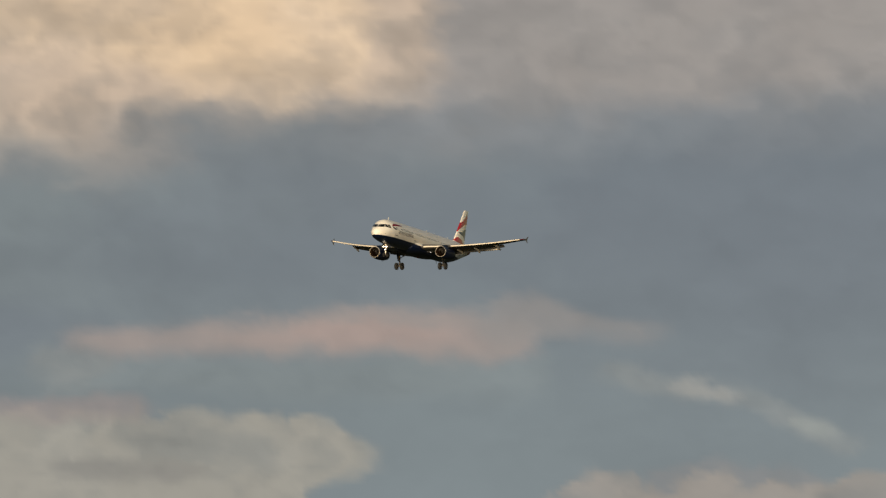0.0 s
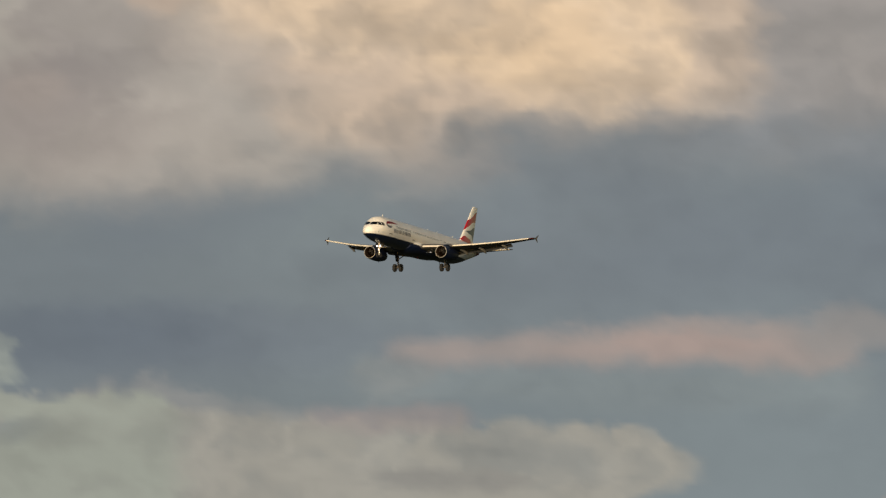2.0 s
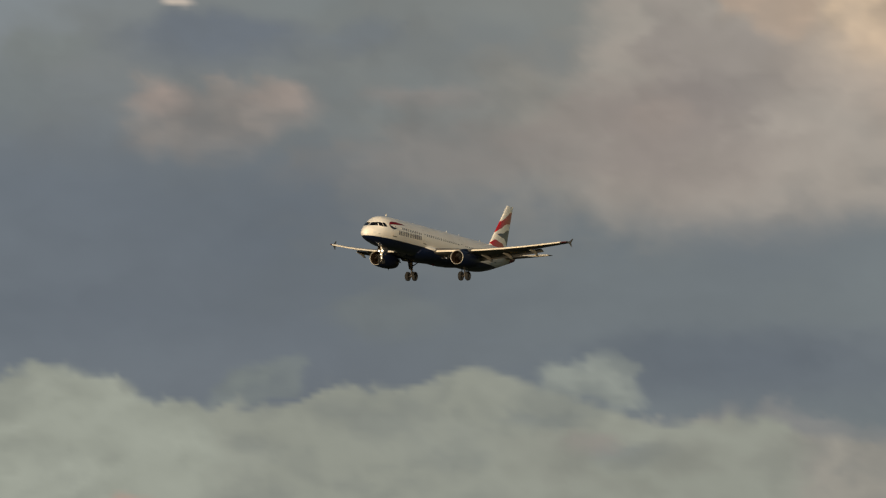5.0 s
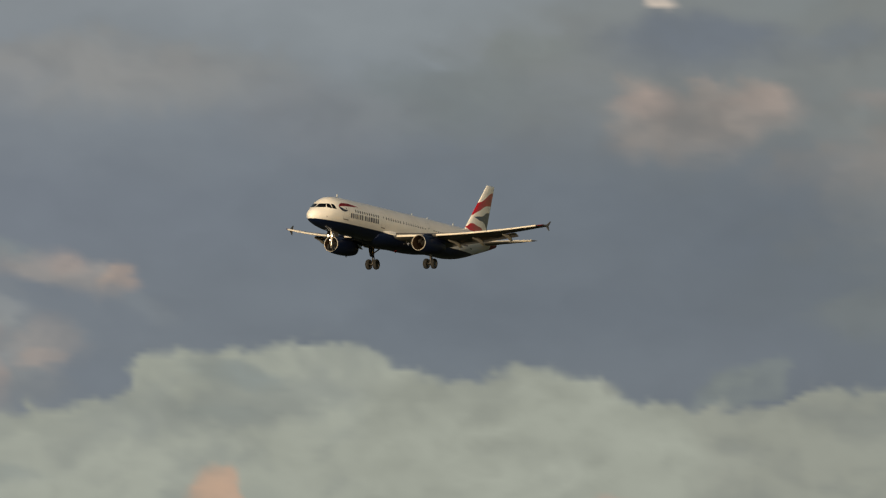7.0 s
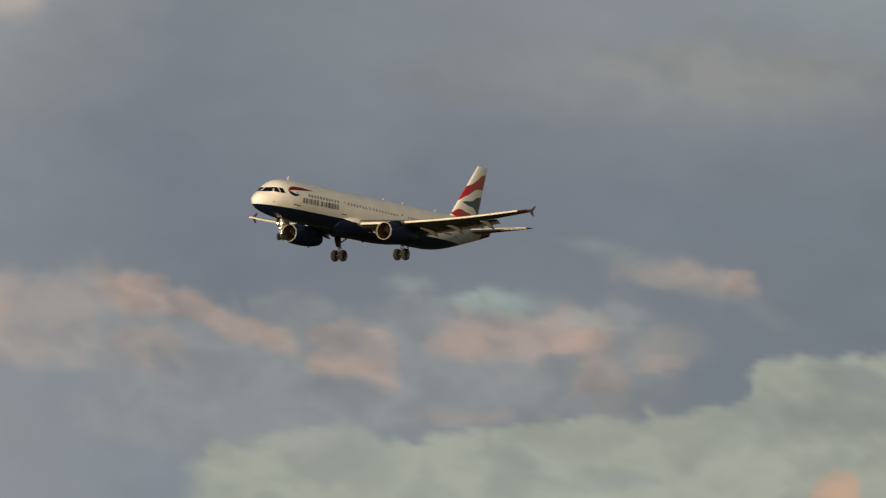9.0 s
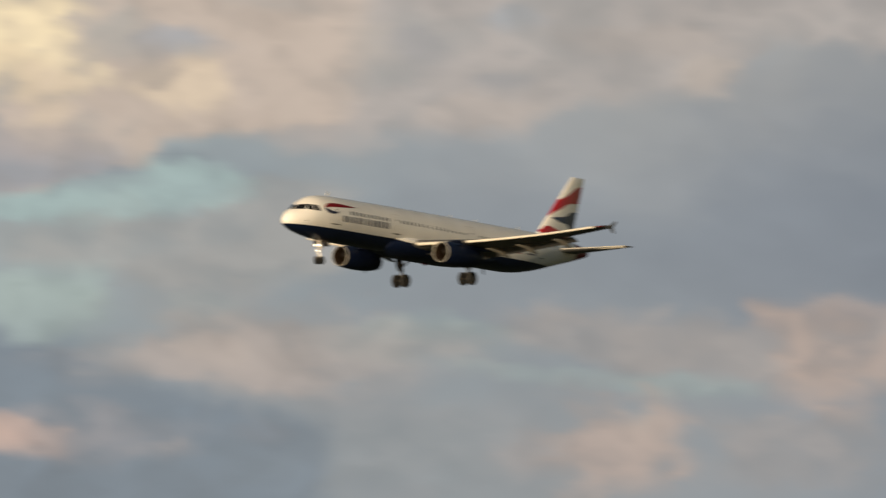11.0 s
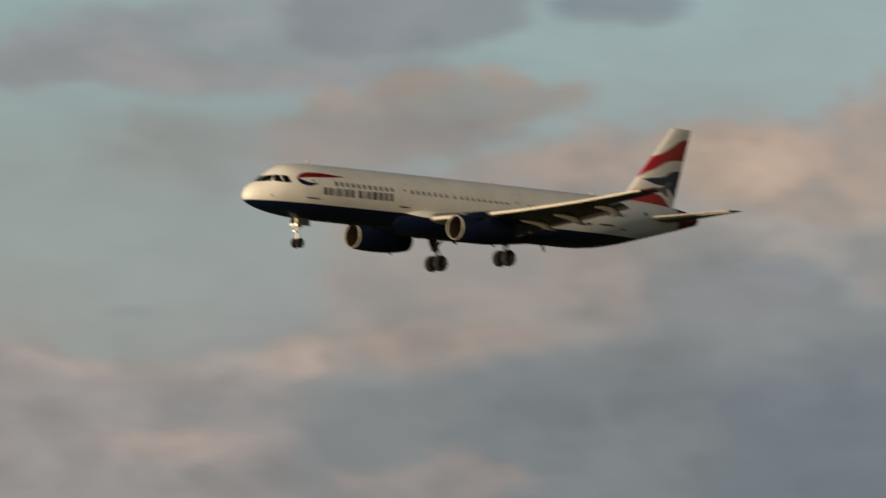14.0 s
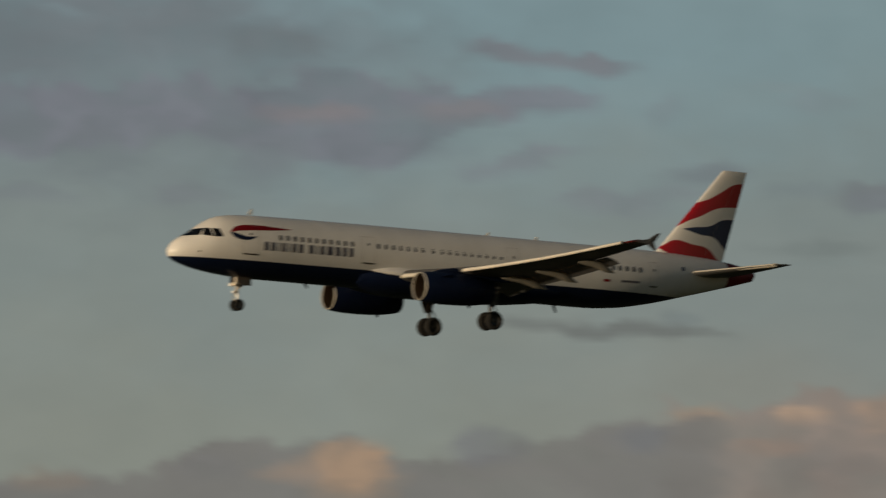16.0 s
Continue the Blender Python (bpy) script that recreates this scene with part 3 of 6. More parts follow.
mass([(42.71, 4.73, 4.67), (42.97, 4.79, 4.68), (43.15, 4.88, 4.68), (43.28, 5.01, 4.64), (43.40, 5.26, 4.61), (43.58, 5.44, 4.61), (43.87, 5.54, 4.58), (44.13, 5.50, 4.58), (44.42, 5.57, 4.54), (44.68, 5.54, 4.51), (44.89, 5.47, 4.48), (45.15, 5.48, 4.41), (45.70, 5.48, 4.30), (46.17, 5.48, 4.23), (46.46, 5.45, 4.20), (46.68, 5.30, 4.12), (46.93, 5.29, 4.09), (47.23, 5.32, 4.05), (47.55, 5.29, 4.06), (47.88, 5.26, 4.06), (48.24, 5.29, 4.06)], "afa8a2", 0.90, 0.058, 0.544, 0.60)
cloud(47.15, 5.03, 0.47, 0.254, 0, "bcaa9a", 0.80, 0.70, 0.50)
cloud(47.15, 4.96, 0.25, 0.145, 0, "c8b19c", 0.60, 0.70, 0.50)
cloud(44.60, 5.42, 0.43, 0.145, 0, "bcafa5", 0.75, 0.60, 0.70)
cloud(43.76, 5.41, 0.29, 0.127, 0, "c0b2a6", 0.75, 0.60, 0.70)
cloud(45.88, 5.28, 0.54, 0.145, 0, "afa69f", 0.60, 0.70, 0.50)
cloud(45.26, 5.15, 0.14, 0.054, 0, "b4a89f", 0.50, 0.70, 0.50)
cloud(46.06, 4.38, 0.33, 0.127, -12, "a19d9a", 0.70, 0.70, 0.50)
cloud(47.52, 4.42, 0.54, 0.290, 0, "9a9997", 0.60, 0.80, 0.50)
cloud(46.97, 3.98, 1.45, 0.399, 0, "909495", 0.70, 0.90, 0.40)
cloud(46.68, 4.27, 0.36, 0.145, 0, "899096", 0.60, 0.80, 0.40)
cloud(47.34, 4.13, 0.72, 0.217, 0, "949797", 0.50, 0.80, 0.40)
cloud(47.52, 3.15, 0.54, 0.217, 0, "878c8d", 0.50, 0.90, 0.30)
cloud(43.69, 5.08, 0.36, 0.145, 0, "90969c", 0.60, 0.80, 0.40)
mass([(42.21, 4.77, 4.74), (42.42, 4.82, 4.73), (42.79, 4.87, 4.73), (43.15, 5.00, 4.75), (43.51, 5.04, 4.75), (43.95, 5.05, 4.90)], "8c959c", 0.70, 0.091, 0.091, 0.40)
cloud(42.86, 4.53, 0.22, 0.072, 0, "8b949b", 0.60, 0.70, 0.50)
cloud(43.19, 4.73, 0.22, 0.109, 0, "b6aaa1", 0.60, 0.70, 0.50)
mass([(38.20, 3.46, 2.74), (38.68, 3.64, 2.73), (39.11, 3.74, 2.73), (39.47, 3.85, 2.73), (39.84, 4.03, 2.73), (40.38, 4.13, 2.72), (40.93, 4.17, 2.72), (41.47, 4.20, 2.71), (42.20, 4.25, 2.71), (42.85, 4.44, 2.70), (43.00, 4.58, 2.70), (43.47, 4.58, 2.69), (44.02, 4.52, 2.69), (44.38, 4.50, 2.69), (44.74, 4.56, 2.68)], "7b848c", 0.90, 0.217, 0.217, 0.35)
mass([(42.32, 4.84, 4.79), (42.57, 4.90, 4.77), (42.94, 4.93, 4.77), (43.30, 5.03, 4.80), (43.67, 5.12, 4.87), (44.03, 5.13, 4.86), (44.76, 5.11, 4.78), (45.48, 5.10, 4.77)], "889099", 0.65, 0.091, 0.091, 0.45)
mass([(43.12, 4.76, 4.69), (43.19, 4.87, 4.64), (43.37, 4.89, 4.62), (43.56, 4.81, 4.60), (43.77, 4.79, 4.61), (43.92, 4.87, 4.57), (44.17, 4.84, 4.53), (44.57, 4.82, 4.53), (45.12, 4.74, 4.49)], "b5a89e", 0.85, 0.080, 0.109, 0.55)
cloud(43.30, 4.78, 0.16, 0.109, 0, "bdb0a2", 0.60, 0.70, 0.50)
cloud(44.03, 4.77, 0.22, 0.080, 0, "bcaea1", 0.50, 0.70, 0.50)
cloud(44.18, 5.22, 0.33, 0.145, 0, "b8aa9f", 0.70, 0.70, 0.50)
cloud(43.86, 5.50, 0.25, 0.109, 0, "b2a89f", 0.50, 0.70, 0.50)
mass([(38.03, 7.08, 5.49), (38.58, 7.08, 5.45), (39.12, 7.08, 5.41), (39.49, 7.08, 5.30), (39.74, 7.07, 5.23), (40.22, 7.07, 5.08), (40.76, 7.07, 5.02), (41.31, 7.06, 5.05), (41.86, 7.06, 5.08), (42.15, 7.06, 5.14), (42.37, 7.06, 5.15), (42.42, 7.05, 5.28), (42.48, 7.05, 5.42), (42.51, 7.05, 5.75), (42.62, 7.05, 5.89), (42.72, 7.05, 6.02), (42.81, 7.05, 6.29)], "bcada0", 0.95, 0.072, 0.091, 0.50)
mass([(40.94, 6.13, 5.73), (41.13, 6.16, 5.62), (41.34, 6.12, 5.51), (41.71, 6.01, 5.36), (42.07, 5.97, 5.32), (42.36, 6.00, 5.50), (42.59, 6.18, 5.82), (42.73, 6.25, 6.11)], "d3bda5", 0.80, 0.145, 0.181, 0.75)
mass([(39.56, 5.32, 5.28), (39.85, 5.37, 5.19), (40.39, 5.30, 5.06), (40.58, 5.69, 5.02), (40.94, 5.80, 5.02), (41.30, 5.47, 5.05), (41.85, 5.32, 5.08), (42.36, 5.24, 5.13)], "969598", 0.80, 0.163, 0.072, 0.50)
cloud(40.57, 5.15, 0.91, 0.091, 0, "909499", 0.60, 0.70, 0.50)
cloud(40.76, 5.62, 0.18, 0.217, 0, "a09c9a", 0.70, 0.80, 0.50)
cloud(41.35, 5.87, 0.36, 0.326, 0, "e6cfad", 0.75, 0.70, 0.75)
cloud(42.59, 6.07, 0.11, 0.163, 0, "cab8a5", 0.70, 0.50, 0.70)
cloud(42.49, 5.64, 0.11, 0.217, 0, "c9b5a2", 0.70, 0.50, 0.80)
cloud(40.47, 6.09, 0.51, 0.290, 0, "ebd7b1", 0.85, 0.60, 0.75)
cloud(40.40, 5.80, 0.22, 0.181, 0, "dfcaa9", 0.70, 0.60, 0.70)
cloud(41.13, 6.23, 0.43, 0.145, 0, "d5c1a3", 0.60, 0.70, 0.50)
cloud(42.07, 5.46, 0.33, 0.145, 0, "c8b39f", 0.60, 0.70, 0.50)
cloud(40.18, 5.62, 0.18, 0.217, 0, "cdbaa3", 0.70, 0.60, 0.70)
cloud(39.23, 5.75, 0.25, 0.181, 0, "d1bea6", 0.80, 0.50, 0.70)
cloud(40.21, 5.37, 0.33, 0.091, 0, "b0a49d", 0.60, 0.70, 0.50)
cloud(42.15, 6.17, 0.22, 0.109, 0, "979ea3", 0.80, 0.60, 0.50)
cloud(41.89, 5.94, 0.11, 0.181, -30, "a6a09d", 0.60, 0.70, 0.50)
cloud(42.55, 6.22, 0.09, 0.091, 0, "a5a7a8", 0.50, 0.70, 0.50)
cloud(39.31, 6.01, 0.29, 0.091, 0, "9da0a4", 0.75, 0.60, 0.50)
mass([(39.66, 4.43, 4.28), (39.81, 4.54, 4.17), (40.10, 4.57, 4.10), (40.39, 4.53, 4.13), (40.75, 4.53, 4.31)], "9eaaa6", 0.70, 0.181, 0.109, 0.40)
mass([(41.62, 4.49, 4.31), (41.84, 4.59, 4.27), (42.03, 4.65, 4.25), (42.21, 4.56, 4.25), (42.46, 4.50, 4.24), (42.79, 4.44, 4.26), (42.93, 4.33, 4.28)], "b2a399", 0.85, 0.091, 0.109, 0.50)
cloud(42.01, 4.54, 0.14, 0.091, 0, "c1ad9e", 0.60, 0.70, 0.50)
mass([(40.75, 4.28, 4.19), (40.90, 4.35, 4.15), (41.11, 4.42, 4.11), (41.37, 4.51, 4.16), (41.59, 4.49, 4.31)], "a69e99", 0.80, 0.091, 0.091, 0.50)
cloud(41.19, 4.26, 0.22, 0.091, 0, "b2a59b", 0.50, 0.70, 0.50)
cloud(39.19, 4.32, 0.54, 0.399, 0, "9b9996", 0.50, 0.80, 0.50)
mass([(38.21, 4.18, 3.75), (38.86, 4.11, 3.78), (39.11, 4.14, 3.82), (39.48, 4.09, 3.85), (39.77, 3.99, 3.88)], "aba099", 0.75, 0.109, 0.109, 0.60)
cloud(38.86, 4.00, 0.22, 0.145, 0, "b0a39a", 0.50, 0.70, 0.50)
mass([(40.99, 3.48, 3.33), (41.04, 3.63, 3.26), (41.25, 3.58, 2.71), (41.40, 3.49, 2.71), (41.61, 3.44, 2.71), (42.12, 3.32, 2.71), (42.56, 3.28, 2.70), (42.99, 3.13, 2.70)], "a89a94", 0.65, 0.072, 0.145, 0.80)
cloud(41.33, 3.40, 0.18, 0.080, 0, "b5a095", 0.60, 0.70, 0.50)
mass([(39.89, 3.49, 3.39), (40.02, 3.56, 3.34), (40.20, 3.56, 3.32), (40.38, 3.63, 3.32), (40.60, 3.62, 3.32), (40.74, 3.57, 3.33), (40.93, 3.48, 3.37)], "b09e95", 0.85, 0.054, 0.091, 0.50)
cloud(40.42, 3.50, 0.20, 0.109, 0, "c3a798", 0.70, 0.70, 0.50)
cloud(45.20, 4.44, 1.09, 0.217, 0, "8d9395", 0.50, 0.90, 0.30)
cloud(39.40, 3.42, 0.22, 0.091, 0, "a49c98", 0.60, 0.70, 0.50)
cloud(38.52, 4.03, 1.01, 0.217, 0, "a69e98", 0.55, 0.80, 0.60)
cloud(39.06, 4.03, 0.22, 0.091, 0, "b2a59b", 0.50, 0.70, 0.60)
cloud(39.79, 3.52, 0.65, 0.145, 0, "a29894", 0.40, 0.80, 0.70)
cloud(51.05, 5.91, 1.09, 0.181, 1, "9da4a2", 0.50, 0.90, 0.40)
cloud(51.05, 5.73, 0.91, 0.091, 1, "a6a09d", 0.60, 0.80, 0.40)
mass([(48.76, 6.23, 5.51), (49.67, 6.22, 5.53), (50.22, 6.20, 5.53), (50.77, 6.14, 5.54), (51.28, 6.04, 5.55), (51.68, 5.90, 5.57), (52.16, 5.70, 5.62)], "9fa0a3", 0.75, 0.145, 0.091, 0.50)
cloud(50.41, 5.62, 0.91, 0.091, 1, "aaa3a1", 0.50, 0.70, 0.50)
mass([(48.96, 5.66, 4.68), (49.69, 5.49, 4.81), (50.24, 5.36, 4.89), (50.86, 5.38, 4.98), (51.22, 5.24, 5.10)], "a2a09e", 0.60, 0.181, 0.181, 0.50)
cloud(54.64, 5.09, 0.18, 0.072, 1, "909ba0", 0.80, 0.50, 0.40)
cloud(54.58, 4.73, 0.25, 0.091, 1, "97a3a1", 0.60, 0.70, 0.50)
cloud(52.87, 6.18, 0.29, 0.058, 1, "9daaad", 0.50, 0.70, 0.50)
mass([(48.17, 6.81, 6.01), (48.28, 6.81, 5.92), (48.50, 6.82, 5.84), (48.86, 6.82, 5.75), (49.23, 6.83, 5.72), (49.74, 6.83, 5.77), (50.03, 6.84, 5.90)], "92979d", 0.80, 0.109, 0.091, 0.40)
cloud(47.66, 5.99, 0.33, 0.072, 1, "929da2", 0.80, 0.60, 0.40)
mass([(47.85, 5.54, 5.46), (48.22, 5.54, 5.36), (48.44, 5.55, 5.18), (48.58, 5.62, 5.19), (48.76, 5.59, 5.15), (48.91, 5.66, 5.12), (49.09, 5.68, 5.12), (49.31, 5.63, 5.07), (49.46, 5.53, 5.04), (49.68, 5.54, 5.02), (49.86, 5.46, 5.02), (50.04, 5.33, 5.03), (50.22, 5.21, 5.03)], "a79d96", 0.85, 0.065, 0.163, 0.50)
cloud(49.09, 5.56, 0.22, 0.109, 1, "baa99b", 0.70, 0.70, 0.50)
cloud(48.58, 5.59, 0.16, 0.054, 1, "b6a79a", 0.60, 0.70, 0.50)
cloud(49.67, 5.46, 0.16, 0.080, 1, "b2a49a", 0.60, 0.70, 0.50)
cloud(48.69, 5.22, 0.33, 0.072, 1, "9a9b9b", 0.50, 0.70, 0.50)
cloud(49.24, 5.27, 0.54, 0.109, 1, "9d9896", 0.50, 0.70, 0.50)
cloud(50.88, 5.18, 0.65, 0.254, 1, "9da29e", 0.50, 0.90, 0.40)
mass([(47.43, 4.99, 4.04), (47.79, 5.15, 3.90), (48.34, 5.14, 3.84), (48.71, 5.10, 3.77), (49.25, 4.91, 3.78), (49.62, 4.73, 3.86), (49.91, 4.66, 3.94)], "aba099", 0.80, 0.163, 0.399, 0.50)
mass([(47.09, 4.04, 2.44), (47.82, 3.83, 2.45), (48.54, 3.70, 2.47), (49.27, 3.64, 2.48), (50.36, 3.58, 2.49), (51.45, 3.61, 2.51), (52.53, 3.64, 2.52)], "8a8f91", 0.80, 0.217, 0.217, 0.35)
mass([(49.55, 3.91, 3.79), (49.77, 3.93, 3.75), (49.99, 3.90, 3.72), (50.35, 3.76, 3.65), (50.90, 3.77, 3.66), (51.44, 3.87, 3.69), (51.80, 3.92, 3.71), (52.53, 3.93, 3.75)], "a99d96", 0.75, 0.091, 0.109, 0.60)
cloud(49.84, 3.84, 0.18, 0.091, 1, "b8a699", 0.70, 0.70, 0.50)
cloud(49.11, 3.85, 0.33, 0.127, 1, "b3a297", 0.70, 0.70, 0.50)
cloud(48.53, 3.92, 0.33, 0.109, 1, "b0a096", 0.60, 0.70, 0.50)
cloud(50.72, 3.30, 0.43, 0.163, 1, "a69e99", 0.75, 0.70, 0.60)
cloud(50.83, 3.26, 0.22, 0.109, 1, "b3a397", 0.50, 0.70, 0.50)
cloud(49.09, 2.98, 0.58, 0.181, 1, "a39994", 0.70, 0.70, 0.60)
cloud(50.93, 4.11, 0.22, 0.043, 1, "949d9b", 0.60, 0.70, 0.50)
cloud(46.89, 4.18, 0.54, 0.145, 1, "939497", 0.50, 0.80, 0.50)
cloud(46.20, 4.20, 0.14, 0.109, 1, "a99f99", 0.60, 0.70, 0.50)
cloud(46.91, 5.03, 0.40, 0.199, 1, "c7b1a0", 0.85, 0.70, 0.60)
cloud(46.84, 4.97, 0.22, 0.127, 1, "d3bba7", 0.50, 0.70, 0.60)
cloud(46.37, 4.86, 0.36, 0.217, 1, "c1ac9d", 0.70, 0.70, 0.60)
cloud(47.97, 5.05, 0.43, 0.109, 1, "bca89b", 0.60, 0.70, 0.60)
cloud(46.18, 5.29, 0.22, 0.127, 1, "bba89b", 0.60, 0.70, 0.60)
mass([(49.74, 3.79, 2.71), (50.10, 3.84, 2.71), (50.64, 3.81, 2.73), (51.19, 3.81, 2.74), (51.73, 3.87, 2.75), (52.28, 3.78, 2.76)], "a8a19e", 0.75, 0.091, 0.217, 0.50)
mass([(49.36, 3.93, 3.78), (49.72, 3.90, 3.76), (50.27, 3.84, 3.75), (50.82, 3.80, 3.73), (51.36, 3.83, 3.75), (51.90, 3.88, 3.80)], "bbafa6", 0.60, 0.072, 0.072, 0.50)
cloud(49.94, 3.78, 0.18, 0.065, 1, "c4b1a6", 0.60, 0.70, 0.50)
cloud(50.65, 3.27, 0.54, 0.109, 1, "b8a79e", 0.60, 0.70, 0.50)
mass([(54.28, 5.01, 4.96), (54.57, 5.06, 4.99), (54.86, 5.12, 5.04), (55.11, 5.16, 5.04), (55.33, 5.17, 4.98), (55.51, 5.14, 4.87), (55.84, 5.07, 4.84), (56.32, 5.10, 4.91), (56.57, 5.09, 4.95), (56.75, 5.03, 4.97)], "91969a", 0.80, 0.051, 0.065, 0.40)
cloud(55.48, 4.94, 0.54, 0.072, 1, "929ba0", 0.50, 0.70, 0.50)
cloud(57.44, 5.15, 0.25, 0.072, 1, "929ca0", 0.80, 0.50, 0.40)
cloud(56.86, 5.03, 0.22, 0.036, 1, "98a5a8", 0.50, 0.70, 0.50)
cloud(56.79, 4.67, 0.40, 0.043, 1, "97a29f", 0.70, 0.70, 0.50)
cloud(55.96, 4.57, 0.36, 0.036, 1, "9ba6a2", 0.60, 0.70, 0.50)
cloud(57.59, 4.21, 0.13, 0.051, 1, "96a1a0", 0.60, 0.70, 0.50)
cloud(52.01, 5.64, 0.18, 0.091, 1, "a09f9f", 0.60, 0.70, 0.50)
cloud(56.85, 5.70, 0.22, 0.036, 1, "a0b1b3", 0.50, 0.70, 0.50)
mass([(51.73, 3.62, 2.32), (51.99, 3.77, 2.32), (52.23, 3.87, 2.33), (52.45, 3.98, 2.33), (52.70, 4.08, 2.33), (53.03, 4.12, 2.34), (53.39, 4.12, 2.34), (53.64, 4.09, 2.35), (53.94, 4.03, 2.35), (54.23, 3.98, 2.35), (54.52, 3.92, 2.36), (54.66, 3.81, 2.36), (54.77, 3.66, 2.36)], "a69c98", 0.92, 0.054, 0.217, 0.35)
mass([(51.86, 3.77, 3.41), (52.15, 3.83, 3.48), (52.40, 3.96, 3.71), (52.66, 4.07, 3.82), (53.02, 4.11, 3.93), (53.49, 4.11, 3.97)], "919496", 0.70, 0.072, 0.145, 0.30)
mass([(54.41, 3.66, 2.36), (54.59, 3.71, 2.36), (55.14, 3.67, 2.36), (55.50, 3.75, 2.37), (55.86, 3.71, 2.37), (56.23, 3.71, 2.38), (56.66, 3.71, 2.38), (56.95, 3.67, 2.38), (57.31, 3.64, 2.39), (57.68, 3.62, 2.39), (57.79, 3.58, 2.39), (57.89, 3.52, 2.39)], "aca096", 0.92, 0.054, 0.217, 0.50)
cloud(56.04, 3.50, 1.01, 0.199, 1, "bba89b", 0.55, 0.80, 0.80)
cloud(55.06, 3.20, 1.01, 0.399, 1, "b5a296", 0.65, 0.80, 0.70)
cloud(56.77, 3.25, 0.54, 0.145, 1, "98948f", 0.50, 0.80, 0.40)
cloud(54.05, 2.97, 0.72, 0.145, 1, "9a918c", 0.50, 0.80, 0.40)
cloud(52.31, 3.05, 0.36, 0.217, 1, "95908b", 0.50, 0.80, 0.40)
cloud(55.93, 3.46, 0.22, 0.091, 1, "9d9894", 0.50, 0.70, 0.50)
cloud(57.53, 3.60, 0.18, 0.051, 1, "c7ac94", 0.70, 0.60, 0.60)
cloud(56.87, 3.61, 0.22, 0.072, 1, "d3b69c", 0.80, 0.60, 0.60)
cloud(56.29, 3.61, 0.22, 0.116, 1, "d3b59c", 0.80, 0.60, 0.60)
cloud(55.49, 3.67, 0.16, 0.080, 1, "d6b79d", 0.80, 0.50, 0.60)
cloud(55.32, 3.31, 0.22, 0.217, 1, "bda798", 0.60, 0.70, 0.50)
cloud(55.20, 3.49, 0.33, 0.181, 1, "c7ac97", 0.80, 0.70, 0.60)
cloud(54.41, 3.12, 1.38, 0.326, 1, "b5a397", 0.45, 0.90, 0.70)
cloud(54.90, 3.26, 1.09, 0.290, 1, "bfab9d", 0.50, 0.80, 0.80)
cloud(55.72, 3.17, 0.25, 0.109, 1, "ceb29b", 0.75, 0.70, 0.50)
cloud(54.77, 3.23, 0.29, 0.181, -19, "bea794", 0.75, 0.70, 0.60)
cloud(55.07, 2.94, 0.40, 0.127, 1, "b7a292", 0.70, 0.70, 0.50)
cloud(53.75, 3.45, 0.25, 0.101, 1, "d1b29a", 0.80, 0.60, 0.60)
cloud(54.19, 3.37, 0.22, 0.072, -14, "b19f94", 0.60, 0.70, 0.50)
cloud(52.85, 3.26, 0.27, 0.138, 16, "d1b29a", 0.80, 0.60, 0.50)
cloud(52.99, 3.37, 0.11, 0.065, 1, "d1b29a", 0.60, 0.70, 0.50)
cloud(53.32, 3.10, 0.22, 0.091, -19, "b7a295", 0.60, 0.70, 0.50)
cloud(61.25, 5.81, 1.74, 0.689, 0, "8e979c", 0.65, 0.90, 0.40)
cloud(61.25, 6.14, 0.94, 0.217, 0, "8d969b", 0.75, 0.80, 0.60)
cloud(60.23, 6.01, 0.33, 0.091, 0, "8e979b", 0.70, 0.70, 0.50)
cloud(61.76, 5.92, 0.36, 0.181, 0, "8d969b", 0.60, 0.70, 0.50)
cloud(59.65, 6.10, 0.14, 0.109, 0, "9dafb4", 0.40, 0.70, 0.50)
mass([(58.05, 5.65, 5.58), (58.34, 5.69, 5.55), (58.70, 5.69, 5.49), (59.00, 5.68, 5.44), (59.21, 5.71, 5.31), (59.51, 5.75, 5.28), (59.80, 5.77, 5.30), (60.09, 5.76, 5.33), (60.45, 5.74, 5.37), (60.89, 5.74, 5.38), (61.44, 5.74, 5.36), (61.98, 5.72, 5.33), (62.34, 5.74, 5.30), (63.43, 5.74, 5.30)], "9397a0", 0.85, 0.080, 0.091, 0.70)
cloud(59.94, 5.55, 0.33, 0.065, 0, "a69d9d", 0.60, 0.70, 0.50)
cloud(59.07, 5.57, 0.33, 0.072, 0, "a19c9d", 0.50, 0.70, 0.50)
cloud(60.24, 5.25, 0.25, 0.109, -20, "939ba0", 0.60, 0.70, 0.50)
cloud(59.47, 5.32, 0.43, 0.065, 0, "9299a0", 0.60, 0.70, 0.50)
mass([(57.79, 5.86, 5.80), (57.97, 5.89, 5.77), (58.16, 5.91, 5.78), (58.48, 5.95, 5.87), (58.70, 6.01, 5.89), (58.88, 6.04, 5.91), (59.07, 6.00, 5.91)], "9699a0", 0.85, 0.043, 0.051, 0.40)
cloud(58.56, 5.26, 0.29, 0.058, -8, "9ba2a8", 0.70, 0.60, 0.50)
cloud(58.89, 5.17, 0.14, 0.051, 0, "9ba2a8", 0.50, 0.70, 0.50)
cloud(60.78, 5.03, 0.22, 0.065, 0, "979fa2", 0.70, 0.70, 0.50)
cloud(61.73, 5.03, 0.25, 0.058, 0, "98a1a5", 0.60, 0.70, 0.50)
cloud(58.05, 4.98, 0.29, 0.065, 8, "9ca4a8", 0.70, 0.70, 0.50)
